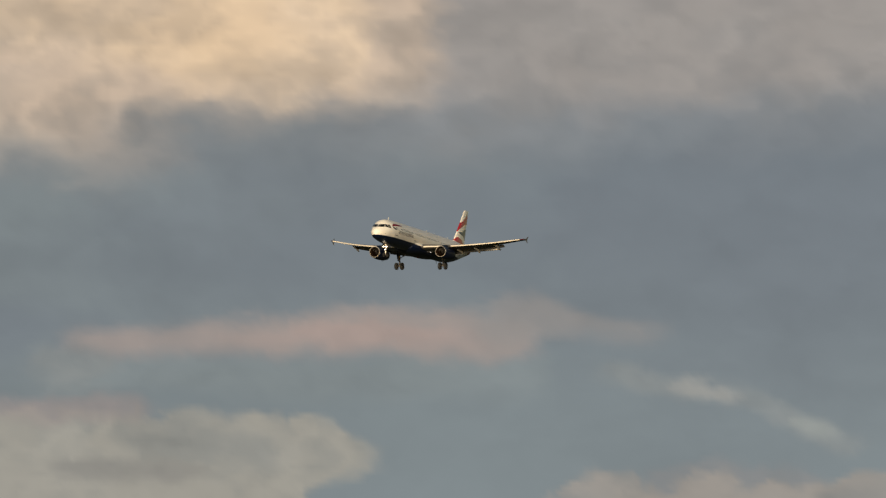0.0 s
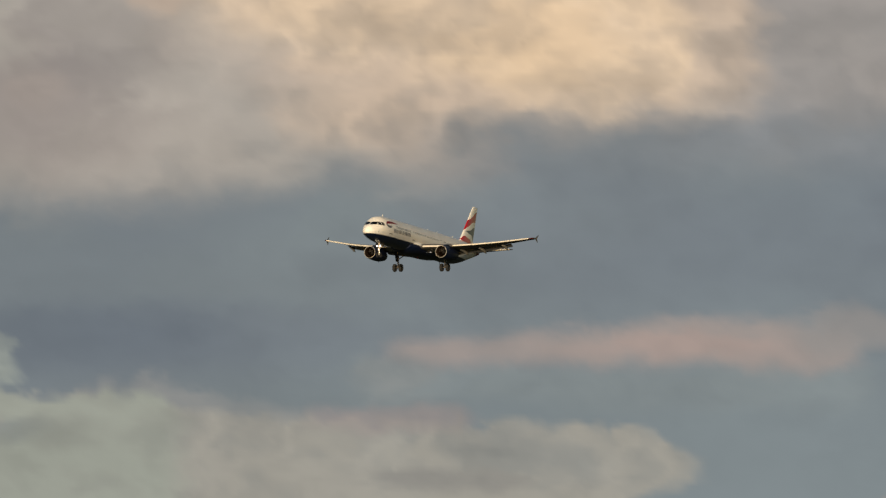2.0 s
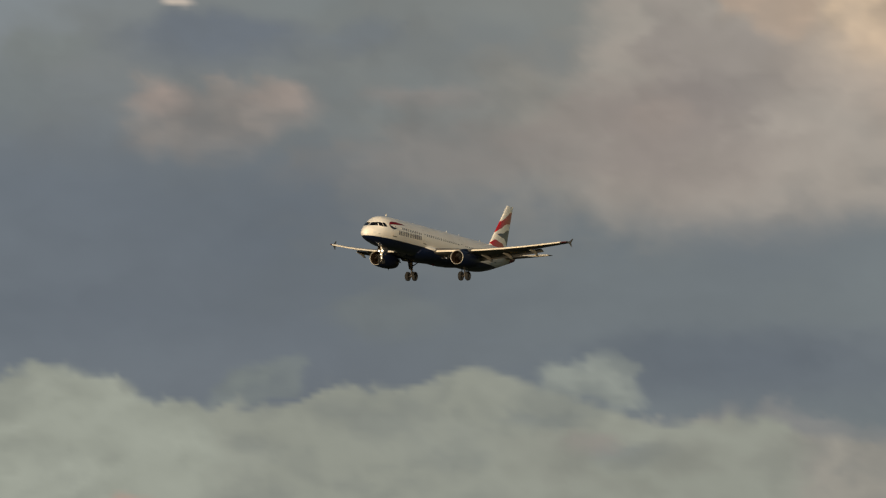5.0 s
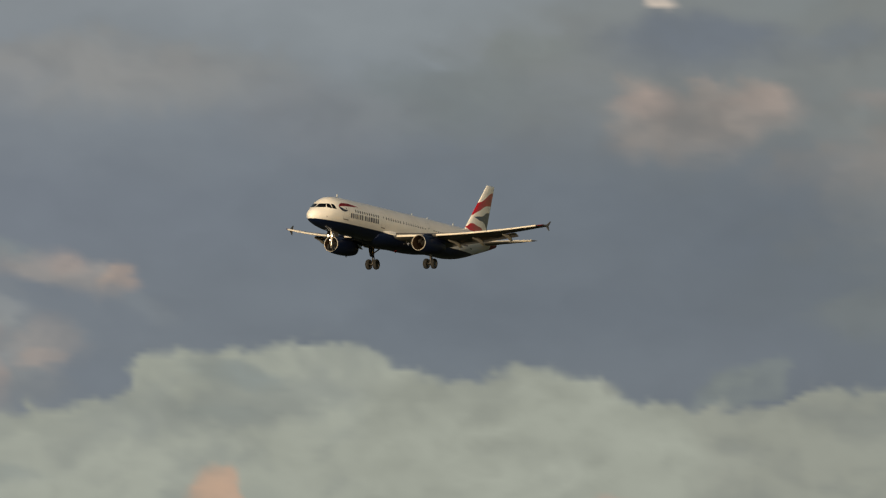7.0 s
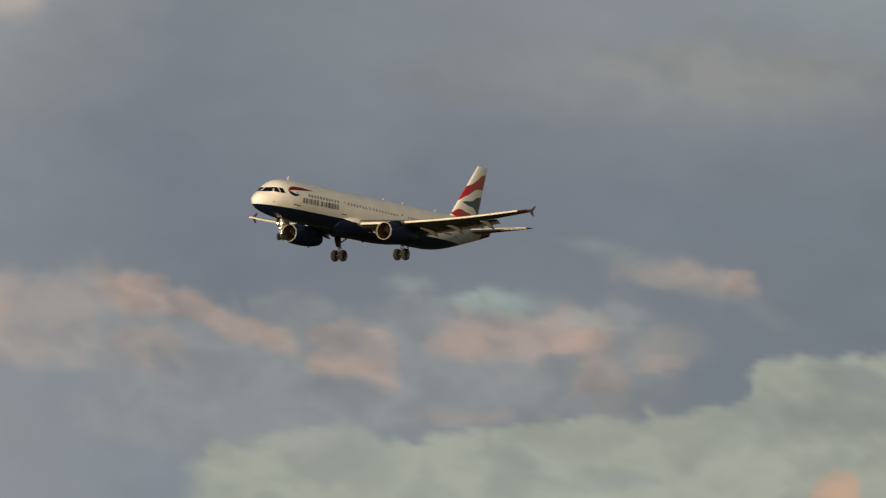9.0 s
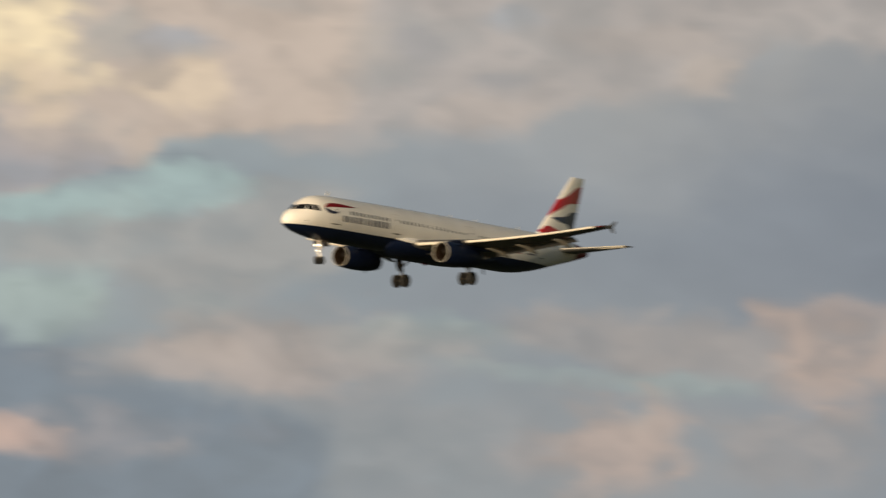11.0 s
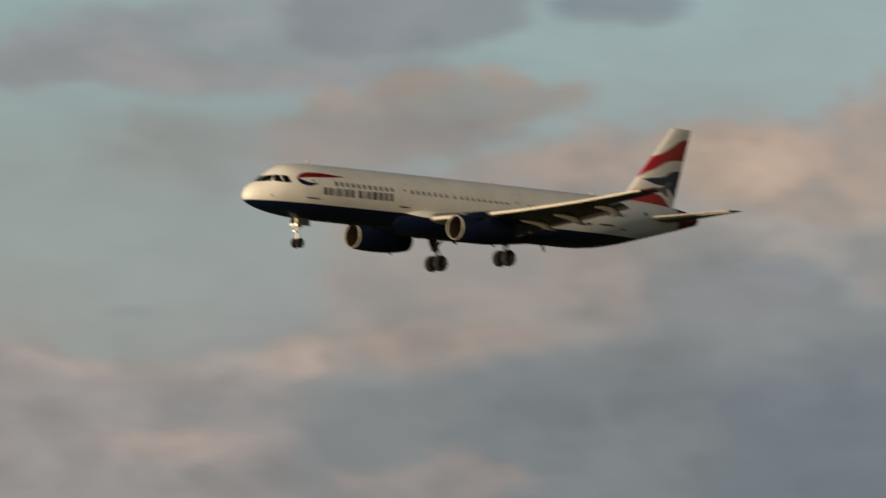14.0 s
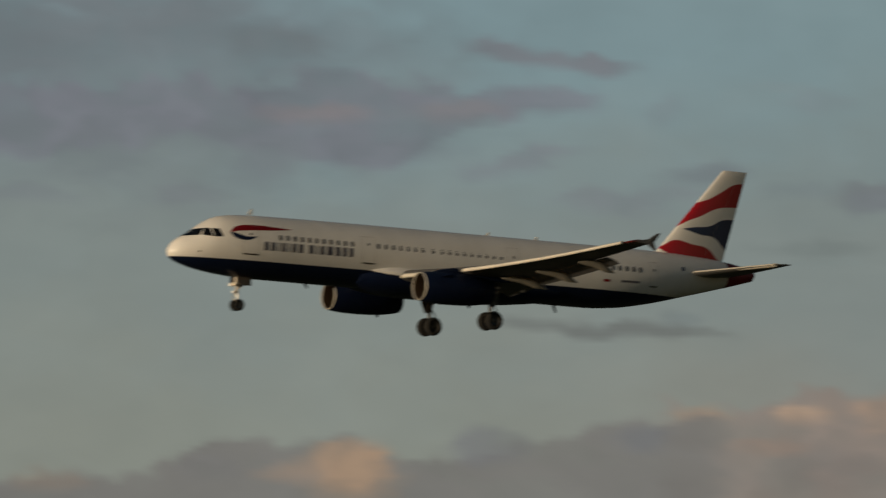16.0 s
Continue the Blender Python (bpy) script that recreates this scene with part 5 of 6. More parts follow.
def build_engine(plane, side):
    y, z = 5.75 * side, -2.15
    outer = [(15.475, 0.905), (15.62, 0.935), (16.0, 0.985), (16.7, 1.03), (17.6, 1.045), (18.6, 1.02), (19.5, 0.95), (20.2, 0.84), (20.7, 0.74), (20.72, 0.70), (20.4, 0.72), (19.4, 0.74)]
    cowl = part("nacelle", lathe(outer, 56, (y, z)), m_navy, plane, "navy engine nacelle under the wing")
    lip = [(15.52, 0.832), (15.46, 0.838), (15.42, 0.850), (15.40, 0.868), (15.42, 0.892), (15.49, 0.909)]
    part("intake_lip", lathe(lip, 56, (y, z)), m_metal, cowl, "polished metal intake lip")
    part("intake_duct", lathe([(15.51, 0.833), (15.62, 0.805), (15.9, 0.775), (16.3, 0.775), (16.8, 0.785)], 48, (y, z)), m_liner, cowl, "brownish intake lining")
    disc = lathe([(16.62, 0.79), (16.66, 0.5), (16.66, 0.05)], 40, (y, z))
    part("fan_disc", disc, m_dark, cowl, "dark fan behind the blades")
    part("spinner", lathe([(16.08, 0.004), (16.14, 0.07), (16.28, 0.15), (16.52, 0.24), (16.6, 0.26)], 28, (y, z)), m_dark, cowl, "dark conical spinner")
    blade_mesh = None
    for i in range(22):
        if blade_mesh is None:
            bm = bmesh.new()
            rows = []
            for k in range(5):
                r = 0.24 + 0.53 * k / 4
                tw = radians(25 + 34 * k / 4)
                w = 0.085 + 0.03 * k / 4
                rows.append([bm.verts.new((q * w * math.cos(tw), q * w * math.sin(tw), r)) for q in (-1, 0, 1)])
            for a, b in zip(rows, rows[1:]):
                for j in range(2):
                    bm.faces.new((a[j], a[j + 1], b[j + 1], b[j]))
            bmesh.ops.solidify(bm, geom=bm.faces[:], thickness=0.012)
            blade = part("fan_blade", bm, m_fan, cowl)
            blade_mesh = blade.data
        else:
            blade = new("fan_blade", blade_mesh)
            blade.parent = cowl
        blade.matrix_basis = Matrix.Translation(at(16.52, y, z)) @ Matrix.Rotation(2 * math.pi * i / 22, 4, "X")
    part("exhaust_cone", lathe([(19.4, 0.73), (20.1, 0.46), (20.6, 0.32), (21.0, 0.06)], 28, (y, z)), m_dark, cowl, "dark exhaust cone")
    rings = []
    for s, lo, hi, w in ((16.35, -1.20, -1.14, 0.05), (16.9, -1.22, -0.98, 0.16), (17.9, -1.15, -0.80, 0.21), (19.2, -1.2, -0.92, 0.22), (20.6, -1.5, -1.02, 0.20), (22.0, -1.45, -1.10, 0.12), (23.0, -1.32, -1.15, 0.04)):
        rings.append([at(s, y + w * c, (lo + hi) / 2 + (hi - lo) / 2 * q) for c, q in ((-1, -0.8), (-0.7, -1), (0.7, -1), (1, -0.8), (1, 0.7), (0.5, 1), (-0.5, 1), (-1, 0.7))])
    part("pylon", loft(rings), m_navy, cowl, "navy engine pylon")
    for inner in (-1, 1):
        strake = plate([at(16.5, y + inner * 0.80, z + 0.64), at(17.5, y + inner * 0.83, z + 0.66), at(17.4, y + inner * 1.00, z + 0.84), at(17.1, y + inner * 0.98, z + 0.82)], 0.02)
        part("strake", strake, m_navy, cowl, smooth=False)
    drain = plate([at(19.0, y - 0.02, z - 0.95), at(19.3, y - 0.02, z - 0.92), at(19.28, y - 0.02, z - 1.14), at(19.2, y - 0.02, z - 1.14)], 0.04)
    part("drain_mast", drain, m_navy, cowl, smooth=False)
    return cowl


def fin_colours():
    """White fin crossed by waving red and blue bands."""
    mat = shader("fin_paint", WHITE, 0.32, coat=0.3, wear=0.06)
    nt = mat.node_tree
    bsdf = nt.nodes["Principled BSDF"]
    ln = nt.links.new
    tex = nt.nodes.new("ShaderNodeTexCoord")
    sep = nt.nodes.new("ShaderNodeSeparateXYZ")
    ln(tex.outputs["Object"], sep.inputs["Vector"])
    colour = bsdf.inputs["Base Color"].links[0].from_socket

    def calc(op, a, b, c=None):
        nd = nt.nodes.new("ShaderNodeMath")
        nd.operation = op
        for k, v in enumerate((a, b, c)):
            if v is None:
                continue
            if isinstance(v, (int, float)):
                nd.inputs[k].default_value = v
            else:
                ln(v, nd.inputs[k])
        return nd.outputs[0]

    aft = calc("MULTIPLY_ADD", sep.outputs["X"], -1.0, GEAR_STATION)

    def edge(points):
        """A height that follows stations aft, as a smooth curve node."""
        curve = nt.nodes.new("ShaderNodeFloatCurve")
        cv = curve.mapping.curves[0]
        pts = [((s - 36.0) / 9.0, (z - 0.17 - 0.5) / 8.0) for s, z in points]
        cv.points[0].location, cv.points[1].location = pts[0], pts[-1]
        for p in pts[1:-1]:
            cv.points.new(*p)
        curve.mapping.update()
        u = calc("MULTIPLY_ADD", aft, 1 / 9.0, -4.0)
        ln(u, curve.inputs["Value"])
        return calc("MULTIPLY_ADD", curve.outputs["Value"], 8.0, 0.5)

    bands = ((RED, [(36.5, 2.8), (39.0, 4.35), (40.0, 4.75), (41.3, 5.35), (42.2, 5.50), (44.5, 5.50)], [(36.5, 3.6), (39.6, 5.60), (40.6, 5.95), (41.7, 6.55), (42.6, 7.05), (43.6, 7.20), (44.5, 7.2)]),
             (BLUE, [(36.0, 4.02), (38.5, 3.86), (40.0, 3.55), (41.2, 3.40), (42.0, 2.75), (42.4, 2.45), (44.5, 1.2)], [(36.0, 3.6), (38.5, 3.85), (39.5, 4.02), (40.8, 4.20), (41.8, 4.66), (42.9, 4.75), (44.5, 4.7)]),
             (RED, [(36.0, 2.7), (37.4, 2.2), (38.4, 1.6), (40.0, 1.35), (41.0, 1.2), (44.5, 0.9)], [(36.0, 2.0), (37.3, 2.72), (38.0, 3.06), (39.5, 2.88), (40.6, 2.72), (41.5, 2.05), (42.2, 1.55), (44.5, 1.1)]))
    for paint, low, up in bands:
        over = calc("SUBTRACT", sep.outputs["Z"], edge(low))
        under = calc("SUBTRACT", edge(up), sep.outputs["Z"])
        inside = calc("MULTIPLY", calc("MINIMUM", over, under), 40.0)
        clip = nt.nodes.new("ShaderNodeClamp")
        ln(inside, clip.inputs["Value"])
        mix = nt.nodes.new("ShaderNodeMix")
        mix.data_type = "RGBA"
        ln(clip.outputs["Result"], mix.inputs["Factor"])
        ln(colour, mix.inputs["A"])
        mix.inputs["B"].default_value = (*paint, 1)
        colour = mix.outputs["Result"]
    ln(colour, bsdf.inputs["Base Color"])
    return mat


def build_tail(plane):
    m_fin = fin_colours()
    lead = [(1.2, 35.6), (1.98, 36.65), (2.4, 37.05), (7.78, 41.75)]
    tail = [(1.2, 41.78), (7.78, 43.62)]

    def line(tb, z):
        for (a, p), (b, q) in zip(tb, tb[1:]):
            if z <= b:
                return p + (q - p) * (z - a) / (b - a)
        return tb[-1][1]

    def ring(z, u0, u1, thick):
        a, b = line(lead, z), line(tail, z)
        full = section(0, a, b - a, z, thick, vertical=True, camber=0.0)
        return [Vector((p.x, p.y, p.z)) for p in full]

    zs = [1.2, 1.6, 1.98, 2.4, 3.4, 4.4, 5.4, 6.4, 7.3, 7.68, 7.78]
    rings = []
    for z in zs:
        r = ring(z, 0, 1, 0.105 if z < 7.75 else 0.07)
        rings.append(r)
    fin = part("fin", loft(rings), m_fin, plane, "white tail fin with waving red and blue bands")
    # rudder seam
    seam = bmesh.new()
    for sd in (-1, 1):
        vs = []
        for z in (2.1, 7.5):
            a, b = line(lead, z), line(tail, z)
            s, w = a + 0.70 * (b - a), 0.038 * (b - a)
            vs += [at(s, sd * (w + 0.006), z), at(s + 0.015, sd * (w + 0.004), z)]
        seam.faces.new([seam.verts.new(v) for v in (vs[0], vs[1], vs[3], vs[2])])
    bmesh.ops.solidify(seam, geom=seam.faces[:], thickness=0.004)
    part("rudder_seam", seam, m_seam, fin, "thin grey rudder seam", smooth=False)
    for side in (1, -1):
        rings = []
        for y, s0, s1, z in ((0.4, 38.25, 42.5, 0.68), (1.6, 39.1, 42.68, 0.80), (3.4, 40.32, 42.95, 0.98), (5.2, 41.55, 43.2, 1.17), (6.0, 42.1, 43.35, 1.26), (6.22, 42.55, 43.35, 1.29)):
            rings.append([Vector((p.x, p.y * side, p.z)) for p in section(y, s0, s1 - s0, z, 0.10, -1.5, 12, camber=-0.01)])
        stab = part("tailplane", loft(rings), m_grey_shaded, plane, "grey tailplane with bare leading edge")
        rings = []
        for y, s0, z in ((1.3, 38.88, 0.77), (3.4, 40.32, 0.98), (5.2, 41.55, 1.17), (6.0, 42.1, 1.26)):
            rings.append([at(s0 + u, y * side, z + w) for u, w in ((0.30, 0.115), (0.10, 0.075), (-0.02, 0.0), (0.10, -0.085), (0.30, -0.125), (0.12, 0.0))])
        part("leading_edge", loft(rings), m_slat, stab, "bright metal leading edge")


def wheel_set(leg, s, y, z, r, width, gap):
    """Two wheels on one axle."""
    for sd in (-1, 1):
        c = y + sd * gap
        h = width / 2
        prof = [(c - h * 0.72, r * 0.56), (c - h, r * 0.72), (c - h * 0.96, r * 0.86), (c - h * 0.72, r * 0.965), (c - h * 0.35, r), (c + h * 0.35, r), (c + h * 0.72, r * 0.965), (c + h * 0.96, r * 0.86), (c + h, r * 0.72), (c + h * 0.72, r * 0.56)]
        wheel = part("wheel", lathe(prof, 32, (s, z), "y"), m_tyre, leg, "black rubber tyre")
        hub = [(c - h * 0.66, 0.01), (c - h * 0.60, r * 0.22), (c - h * 0.42, r * 0.30), (c - h * 0.55, r * 0.50), (c - h * 0.72, r * 0.57), (c + h * 0.72, r * 0.57), (c + h * 0.55, r * 0.50), (c + h * 0.42, r * 0.30), (c + h * 0.60, r * 0.22), (c + h * 0.66, 0.01)]
        part("hub", lathe(hub, 24, (s, z), "y"), m_dull, wheel, "dull metal wheel hub")
    part("axle", tube(at(s, y - gap, z), at(s, y + gap, z), 0.08), m_dull, leg, "axle")


def build_main_gear(plane, side):
    s, y, z = 21.97, 3.80 * side, -3.80
    leg = part("main_gear_leg", tube(at(s - 0.15, y + 0.05 * side, -1.2), at(s, y, -2.75), 0.21, 0.17), m_strut, plane, "dark brown main undercarriage leg")
    part("piston", tube(at(s, y, -2.7), at(s, y, z + 0.02), 0.105), m_dull, leg, "dull sliding piston")
    part("side_stay", tube(at(s - 0.1, y - 1.35 * side, -1.75), at(s, y - 0.08 * side, -2.5), 0.075), m_strut, leg, "slanting side stay")
    part("drag_stay", tube(at(s - 0.75, y, -1.55), at(s, y, -2.35), 0.06), m_strut, leg)
    for k in (0, 1):
        a = at(s + 0.16, y, -2.72 if k == 0 else -3.48)
        part("torque_link", tube(a, at(s + 0.46, y, -3.10), 0.05, 0.035), m_strut, leg)
    part("brake_hose", tube(at(s - 0.16, y + 0.03, -1.6), at(s - 0.13, y + 0.03, z + 0.2), 0.022, n=8), m_tyre, leg)
    wheel_set(leg, s, y, z, 0.60, 0.43, 0.49)
    door = plate([at(s - 0.62, y + 0.36 * side, -1.25), at(s + 0.50, y + 0.36 * side, -1.25), at(s + 0.40, y + 0.26 * side, -2.45), at(s + 0.22, y + 0.22 * side, -2.9), at(s - 0.25, y + 0.22 * side, -2.9), at(s - 0.50, y + 0.26 * side, -2.3)], 0.04)
    part("gear_door", door, m_grey_shaded, leg, "grey door fixed to the leg", smooth=False)


def build_nose_gear(plane):
    s, z = 5.42, -3.80
    leg = part("nose_gear_leg", tube(at(s - 0.22, 0, -1.7), at(s - 0.02, 0, -3.0), 0.11, 0.10), m_leg, plane, "pale nose undercarriage leg")
    part("piston", tube(at(s - 0.02, 0, -2.95), at(s, 0, z + 0.02), 0.065), m_metal, leg, "bright sliding piston")
    part("drag_stay", tube(at(s + 0.95, 0.12, -1.95), at(s + 0.02, 0.10, -2.75), 0.045), m_leg, leg)
    part("drag_stay", tube(at(s + 0.95, -0.12, -1.95), at(s + 0.02, -0.10, -2.75), 0.045), m_leg, leg)
    part("torque_link", tube(at(s - 0.10, 0, -3.0), at(s - 0.36, 0, -3.32), 0.04, 0.03), m_leg, leg)
    part("torque_link", tube(at(s - 0.36, 0, -3.32), at(s - 0.06, 0, -3.66), 0.03, 0.04), m_leg, leg)
    wheel_set(leg, s, 0, z, 0.375, 0.22, 0.25)
    for sd in (1, -1):
        door = plate([at(s - 0.35, 0.40 * sd, -1.98), at(s + 0.75, 0.40 * sd, -2.02), at(s + 0.70, 0.52 * sd, -2.55), at(s - 0.25, 0.52 * sd, -2.55)], 0.03)
        part("gear_door", door, m_strut, leg, "brownish nose gear door", smooth=False)
        part("lamp_bracket", tube(at(s - 0.1, 0, -2.52), at(s - 0.1, sd * 0.26, -2.52), 0.04), m_dull, leg)
        lamp = part("taxi_lamp", lathe([(s - 0.02, 0.02), (s - 0.10, 0.10), (s - 0.42, 0.125), (s - 0.43, 0.115), (s - 0.20, 0.095)], 20, (0.24 * sd, -2.50)), m_metal, leg, "bright taxi lamp housing")
        part("lens", lathe([(s - 0.20, 0.095), (s - 0.215, 0.05), (s - 0.22, 0.004)], 20, (0.24 * sd, -2.50)), m_lamp, lamp, "glowing lamp lens")
    lamp = part("taxi_lamp", lathe([(s - 0.06, 0.02), (s - 0.14, 0.07), (s - 0.34, 0.09), (s - 0.35, 0.08), (s - 0.24, 0.065)], 20, (0.0, -2.98)), m_metal, leg, "small lamp housing")
    part("lens", lathe([(s - 0.24, 0.065), (s - 0.25, 0.04), (s - 0.255, 0.003)], 20, (0.0, -2.98)), m_lamp, lamp, "glowing lamp lens")


def build_glazing(hull):
    """Cockpit panes and cabin windows on both sides."""
    for side in (1, -1):
        for corners in (((2.05, 0.37), (2.68, 0.30), (2.62, 0.84), (2.36, 0.84)),
                        ((2.74, 0.30), (3.32, 0.32), (3.14, 0.82), (2.72, 0.84))):
            part("cockpit_window", hull_patch(corners, side, 0.02), m_glass, hull, "dark cockpit window pane")
        # windscreen pane beside the centre post
        bm = bmesh.new()
        grid = []
        for i in range(7):
            row = []
            for j in range(5):
                u, v = i / 6, j / 4
                y = (0.07 + 0.93 * u) * (1 - v) + (0.06 + 0.76 * u) * v
                z = (0.27 + 0.08 * u) * (1 - v) + (0.78 + 0.05 * u) * v
                p = hull_front(y, z)
                p.y *= side
                row.append(bm.verts.new(p))
            grid.append(row)
        for i in range(6):
            for j in range(4):
                bm.faces.new((grid[i][j], grid[i + 1][j], grid[i + 1][j + 1], grid[i][j + 1]))
        bmesh.ops.solidify(bm, geom=bm.faces[:], thickness=0.016)
        part("windscreen", bm, m_glass, hull, "dark windscreen pane")
        shared = None
        runs = ((7.36, 11, 0.53), (14.6, 7, 0.552), (18.68, 1, 0.5), (19.36, 9, 0.556), (25.95, 10, 0.533), (32.35, 5, 0.54))
        for s0, count, pitch in runs:
            for k in range(count):
                s = s0 + k * pitch
                if s > 31.0 or shared is None:
                    pane = part("cabin_window", rounded_patch(s, 0.55, 0.12, 0.175, side), m_pane, hull, "small dark cabin window")
                    if shared is None:
                        shared, shared_s = pane.data, s
                else:
                    pane = tagged(new("cabin_window", shared), "small dark cabin window")
                    pane.parent = hull
                    pane.location = (shared_s - s, 0, 0)


def outline_patch(hull, name, s0, s1, z0, z1, side, width, material, label=""):
    """The seam round a door, as one thin frame on the hull, its sill heavier."""
    bm = bmesh.new()
    for a, b, c, d, steps in ((s0, s1, z0, z0 + width * 3.0, 4), (s0, s1, z1 - width, z1, 4), (s0, s0 + width, z0 + width * 3.0, z1 - width, 8), (s1 - width, s1, z0 + width * 3.0, z1 - width, 8)):
        rows = []
        for i in range(steps + 1):
            row = []
            for j in range(2):
                if steps == 8:
                    row.append(bm.verts.new(hull_side(a if j == 0 else b, c + (d - c) * i / steps, side, 0.010)))
                else:
                    row.append(bm.verts.new(hull_side(a + (b - a) * i / steps, c if j == 0 else d, side, 0.010)))
            rows.append(row)
        for p, q in zip(rows, rows[1:]):
            bm.faces.new((p[0], p[1], q[1], q[0]))
    bmesh.ops.solidify(bm, geom=bm.faces[:], thickness=0.006)
    return part(name, bm, material, hull, label, smooth=False)


def build_markings(hull):
    for side in (1, -1):
        for s0, s1, z0, z1 in ((4.66, 5.80, -0.66, 1.18), (13.36, 14.36, -0.60, 1.12), (24.30, 25.20, -0.60, 1.24), (35.3, 36.0, -0.45, 1.15)):
            door = outline_patch(hull, "cabin_door", s0, s1, z0, z1, side, 0.018, m_seam, "white cabin door with a grey seam")
            part("door_sill", hull_patch(((s0 + 0.06, z0 - 0.035), (s1 - 0.06, z0 - 0.035), (s1 - 0.06, z0 + 0.03), (s0 + 0.06, z0 + 0.03)), side, 0.022, 4), m_strut, door, "dark scuffed door sill")
            part("door_pane", rounded_patch((s0 + s1) / 2, 0.62, 0.07, 0.09, side, 0.016), m_pane, door, "tiny door window")
        # operator's name as plain bars
        for a, widths in ((6.15, (0.30, 0.28, 0.10, 0.26, 0.10, 0.28, 0.30)), (9.42, (0.32, 0.10, 0.28, 0.42, 0.32, 0.28, 0.26))):
            gap = ((8.98 if a < 7 else 12.68) - a - sum(widths)) / 6
            for w in widths:
                z0, z1 = -0.34 + 0.008 * (a - 6), 0.20 + 0.012 * (a - 6)
                part("name_bar", hull_patch(((a, z0), (a + w, z0), (a + w, z1), (a, z1)), side, 0.010, 4), m_letter, hull, "plain grey-blue bar in place of a letter")
                a += w + gap
        # ribbon emblem: red swoosh with a blue curl below
        for name, mat, lo, up, label in (
                ("emblem_red", m_red, [(3.84, 0.62), (4.3, 0.76), (5.28, 0.86), (6.54, 0.95), (8.25, 1.10)],
                 [(3.84, 0.72), (4.1, 0.96), (4.45, 1.11), (5.2, 1.22), (6.0, 1.24), (6.9, 1.20), (8.25, 1.13)], "red ribbon emblem"),
                ("emblem_blue", m_blue, [(3.84, 0.58), (4.0, 0.40), (4.3, 0.26), (4.8, 0.20), (5.2, 0.27), (5.6, 0.46)],
                 [(3.84, 0.66), (4.0, 0.66), (4.3, 0.60), (4.8, 0.47), (5.2, 0.45), (5.6, 0.50)], "blue curl of the emblem")):
            bm = bmesh.new()
            rows = []
            first, last = lo[0][0], lo[-1][0]
            for i in range(19):
                s = first + (last - first) * i / 18
                rows.append([bm.verts.new(hull_side(s, ramp(lo, s) * (1 - v) + ramp(up, s) * v, side, 0.012)) for v in (0, 0.5, 1)])
            for p, q in zip(rows, rows[1:]):
                for j in range(2):
                    bm.faces.new((p[j], p[j + 1], q[j + 1], q[j]))
            bmesh.ops.solidify(bm, geom=bm.faces[:], thickness=0.008)
            part(name, bm, mat, hull, label)
        part("static_port", rounded_patch(1.85, -0.70, 0.06, 0.06, side, 0.012, 2), m_dark, hull)
        part("registration_bar", hull_patch(((33.0, -0.36), (34.5, -0.33), (34.5, -0.19), (33.0, -0.22)), side, 0.008, 6), m_letter, hull, "plain dark bar of small lettering")
        part("flag_mark", hull_patch(((31.6, -0.42), (32.1, -0.41), (32.1, -0.24), (31.6, -0.25)), side, 0.008, 3), m_red, hull, "tiny red mark")
        part("tail_mark", rounded_patch(38.1, 0.92, 0.14, 0.16, side, 0.010, 2), m_blue, hull, "small blue mark")


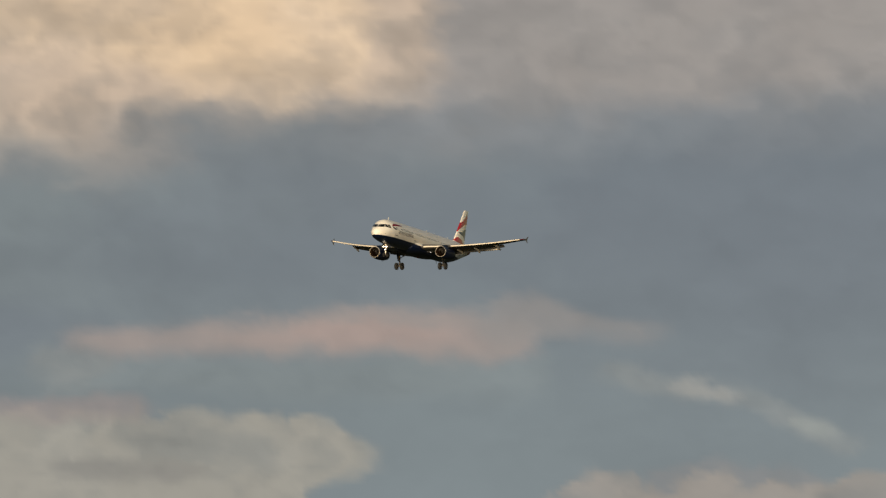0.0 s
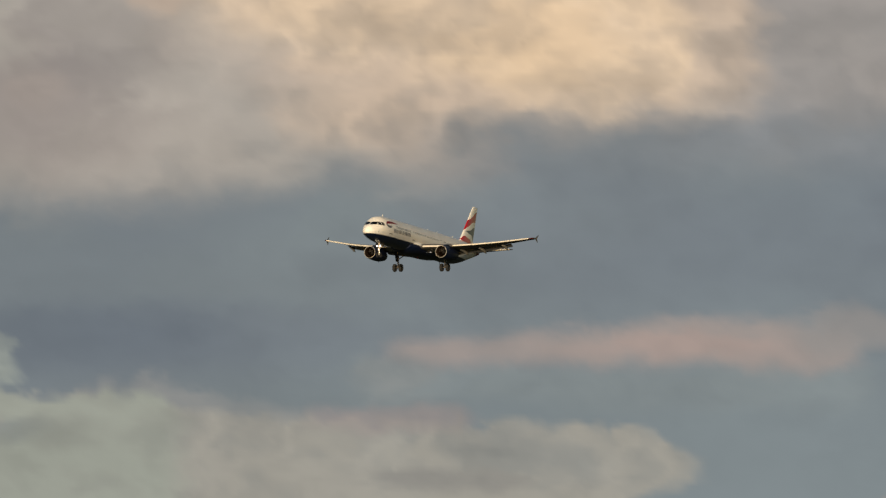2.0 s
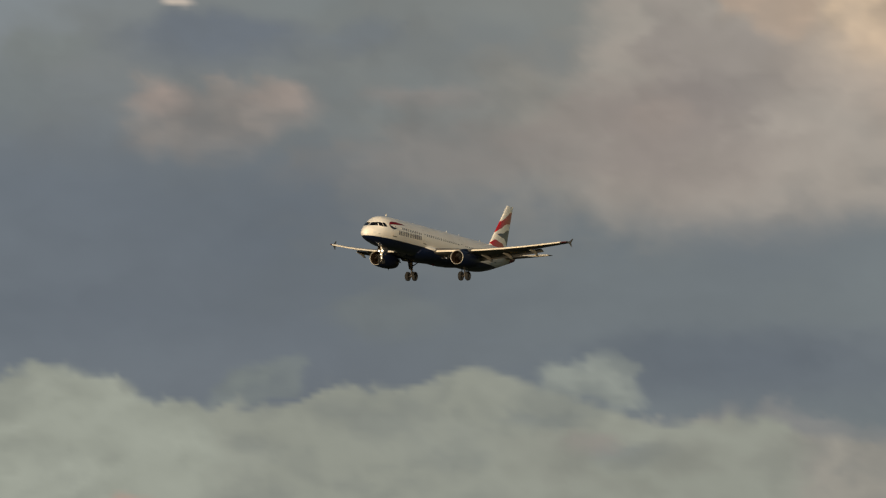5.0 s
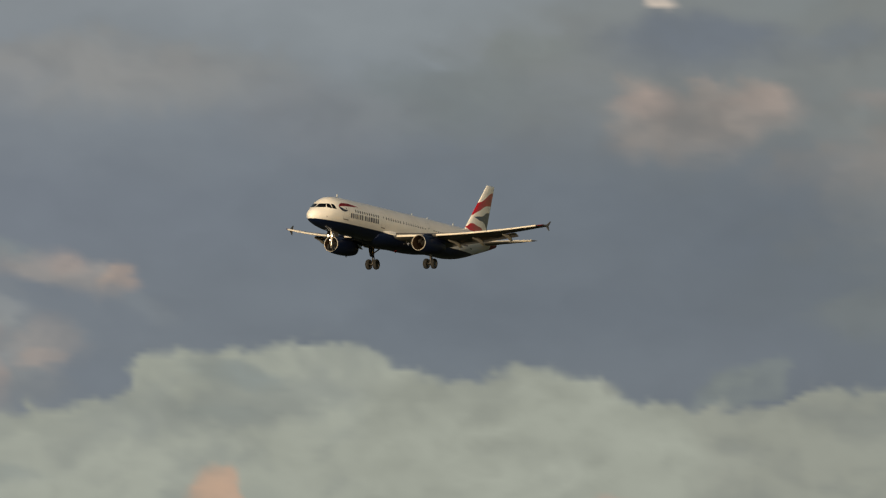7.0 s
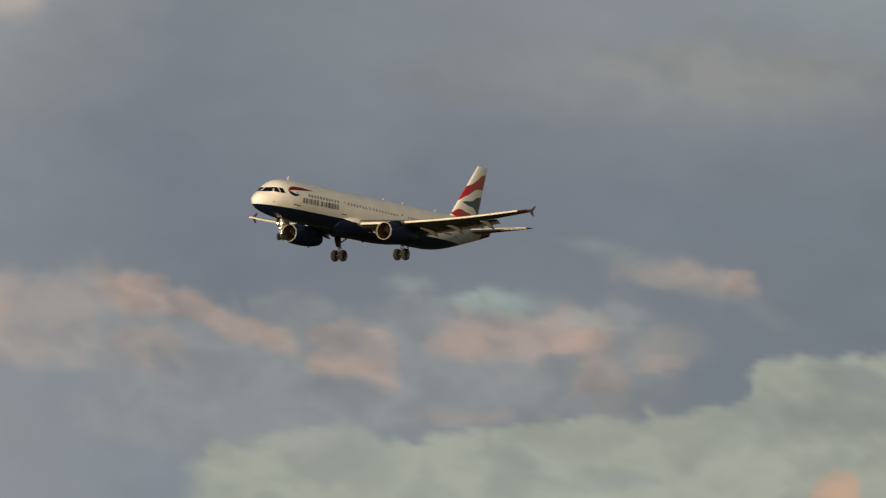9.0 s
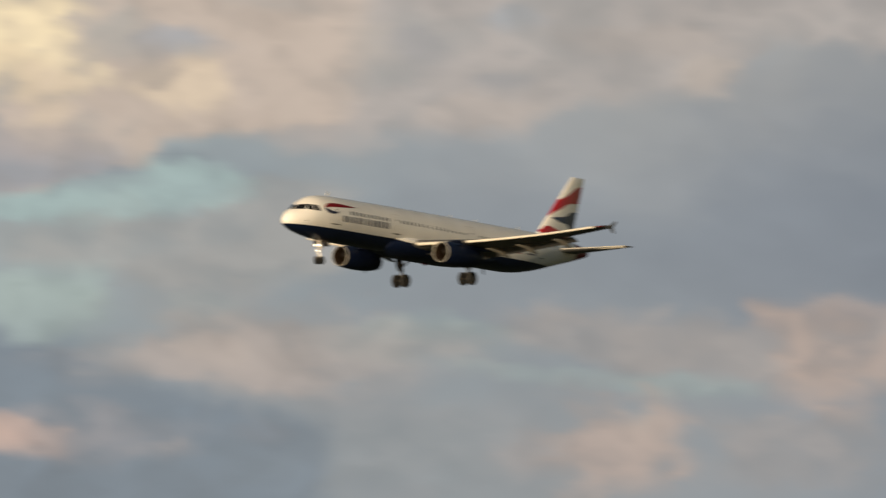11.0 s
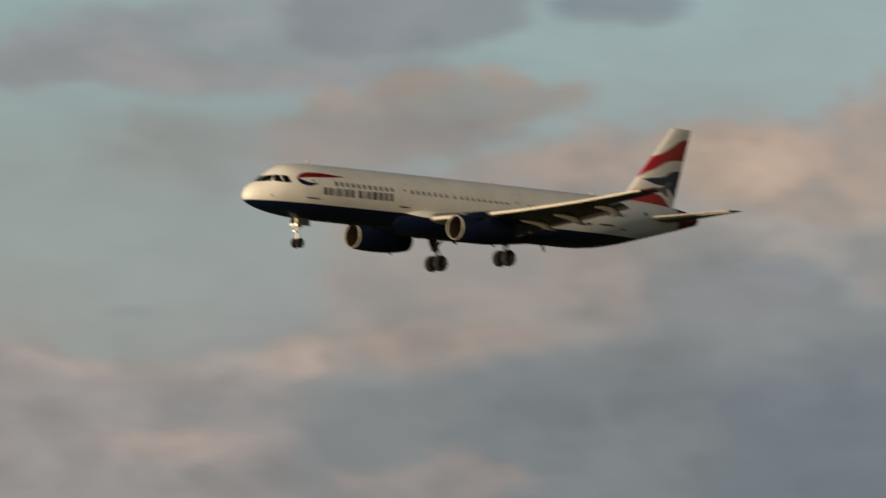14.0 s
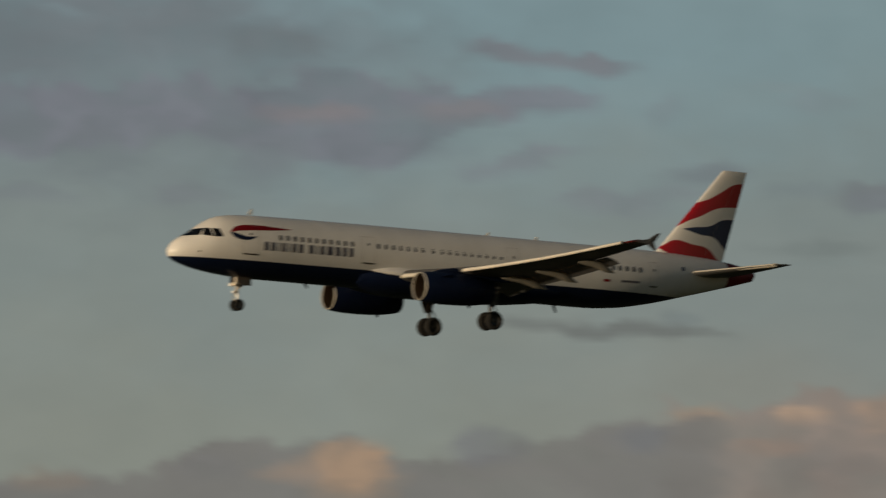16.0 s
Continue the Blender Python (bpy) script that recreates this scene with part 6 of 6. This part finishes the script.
def build_small_things(plane, hull):
    """Aerials, drain masts, beacon and landing lights."""
    for s, h in ((5.9, 0.36), (23.6, 0.24), (27.3, 0.24), (33.6, 0.30)):
        bm = plate([at(s, 0.02, 2.03), at(s + 0.34, 0.02, 2.03), at(s + 0.36, 0.02, 2.05 + h), at(s + 0.24, 0.02, 2.05 + h)], 0.04)
        part("blade_aerial", bm, m_white, hull, "small white blade aerial", smooth=False)
    for s, h in ((10.2, 0.3), (28.9, 0.5), (12.4, 0.22)):
        bm = plate([at(s, -0.02, -2.03), at(s + 0.26, -0.02, -2.03), at(s + 0.42, -0.02, -2.05 - h), at(s + 0.30, -0.02, -2.05 - h)], 0.04)
        part("drain_mast", bm, m_navy, hull, "small mast under the belly", smooth=False)
    part("beacon", lathe([(20.3, 0.01), (20.32, 0.10), (20.4, 0.13), (20.55, 0.13), (20.62, 0.02)], 16, (0, -2.53)), m_lens_red, hull, "red belly beacon")
    for side in (1, -1):
        for y, r in ((2.62, 0.07), (3.18, 0.10)):
            z = -2.0
            lamp = part("landing_lamp", lathe([(18.3, 0.02), (18.22, r * 1.1), (17.62, r * 1.25), (17.60, r * 1.15), (18.15, r)], 20, (y * side, z)), m_dull, plane, "landing lamp lowered under the wing root")
            part("lens", lathe([(18.15, r), (18.13, r * 0.6), (18.12, 0.003)], 20, (y * side, z)), m_lamp if side == 1 else m_glass, lamp, "lamp lens")
            part("lamp_arm", tube(at(18.2, y * side, z), at(18.4, y * side, -1.5), 0.04), m_dull, lamp)


m_slat = shader("bare_slat", (0.80, 0.74, 0.64), 0.38, metal=0.0, wear=0.12)


def build_airliner():
    plane = tagged(new("airliner"), "white and navy twin-engine airliner descending with wheels down", "airplane")
    plane.empty_display_size = 2.0
    hull = build_hull(plane)
    build_belly(plane)
    for side in (1, -1):
        build_wing(plane, side)
        build_engine(plane, side)
        build_main_gear(plane, side)
    build_tail(plane)
    build_nose_gear(plane)
    build_glazing(hull)
    build_markings(hull)
    build_small_things(plane, hull)
    return plane


airliner = build_airliner()

# ---- its flight: a straight descent across the view ----
FLIGHT = [
    (0, pose(1382.64, 470.33, 111.25, -1.48, -2.69, 178.52)),
    (2, pose(1246.00, 474.78, 103.72, -1.33, -2.64, 178.74)),
    (4, pose(1109.59, 478.76, 96.07, -1.18, -2.58, 178.95)),
    (6, pose(973.41, 482.27, 88.30, -1.05, -2.53, 179.16)),
    (8, pose(837.45, 485.30, 80.41, -0.95, -2.47, 179.37)),
    (10, pose(701.72, 487.86, 72.39, -0.95, -2.41, 179.58)),
    (12, pose(566.22, 489.95, 64.26, -1.02, -2.36, 179.79)),
    (14, pose(430.95, 491.56, 56.01, -1.02, -2.30, 180.00)),
    (16, pose(295.90, 492.70, 47.64, -0.85, -2.25, 180.21)),
]


def motions():
    walk(airliner, FLIGHT)


motions()
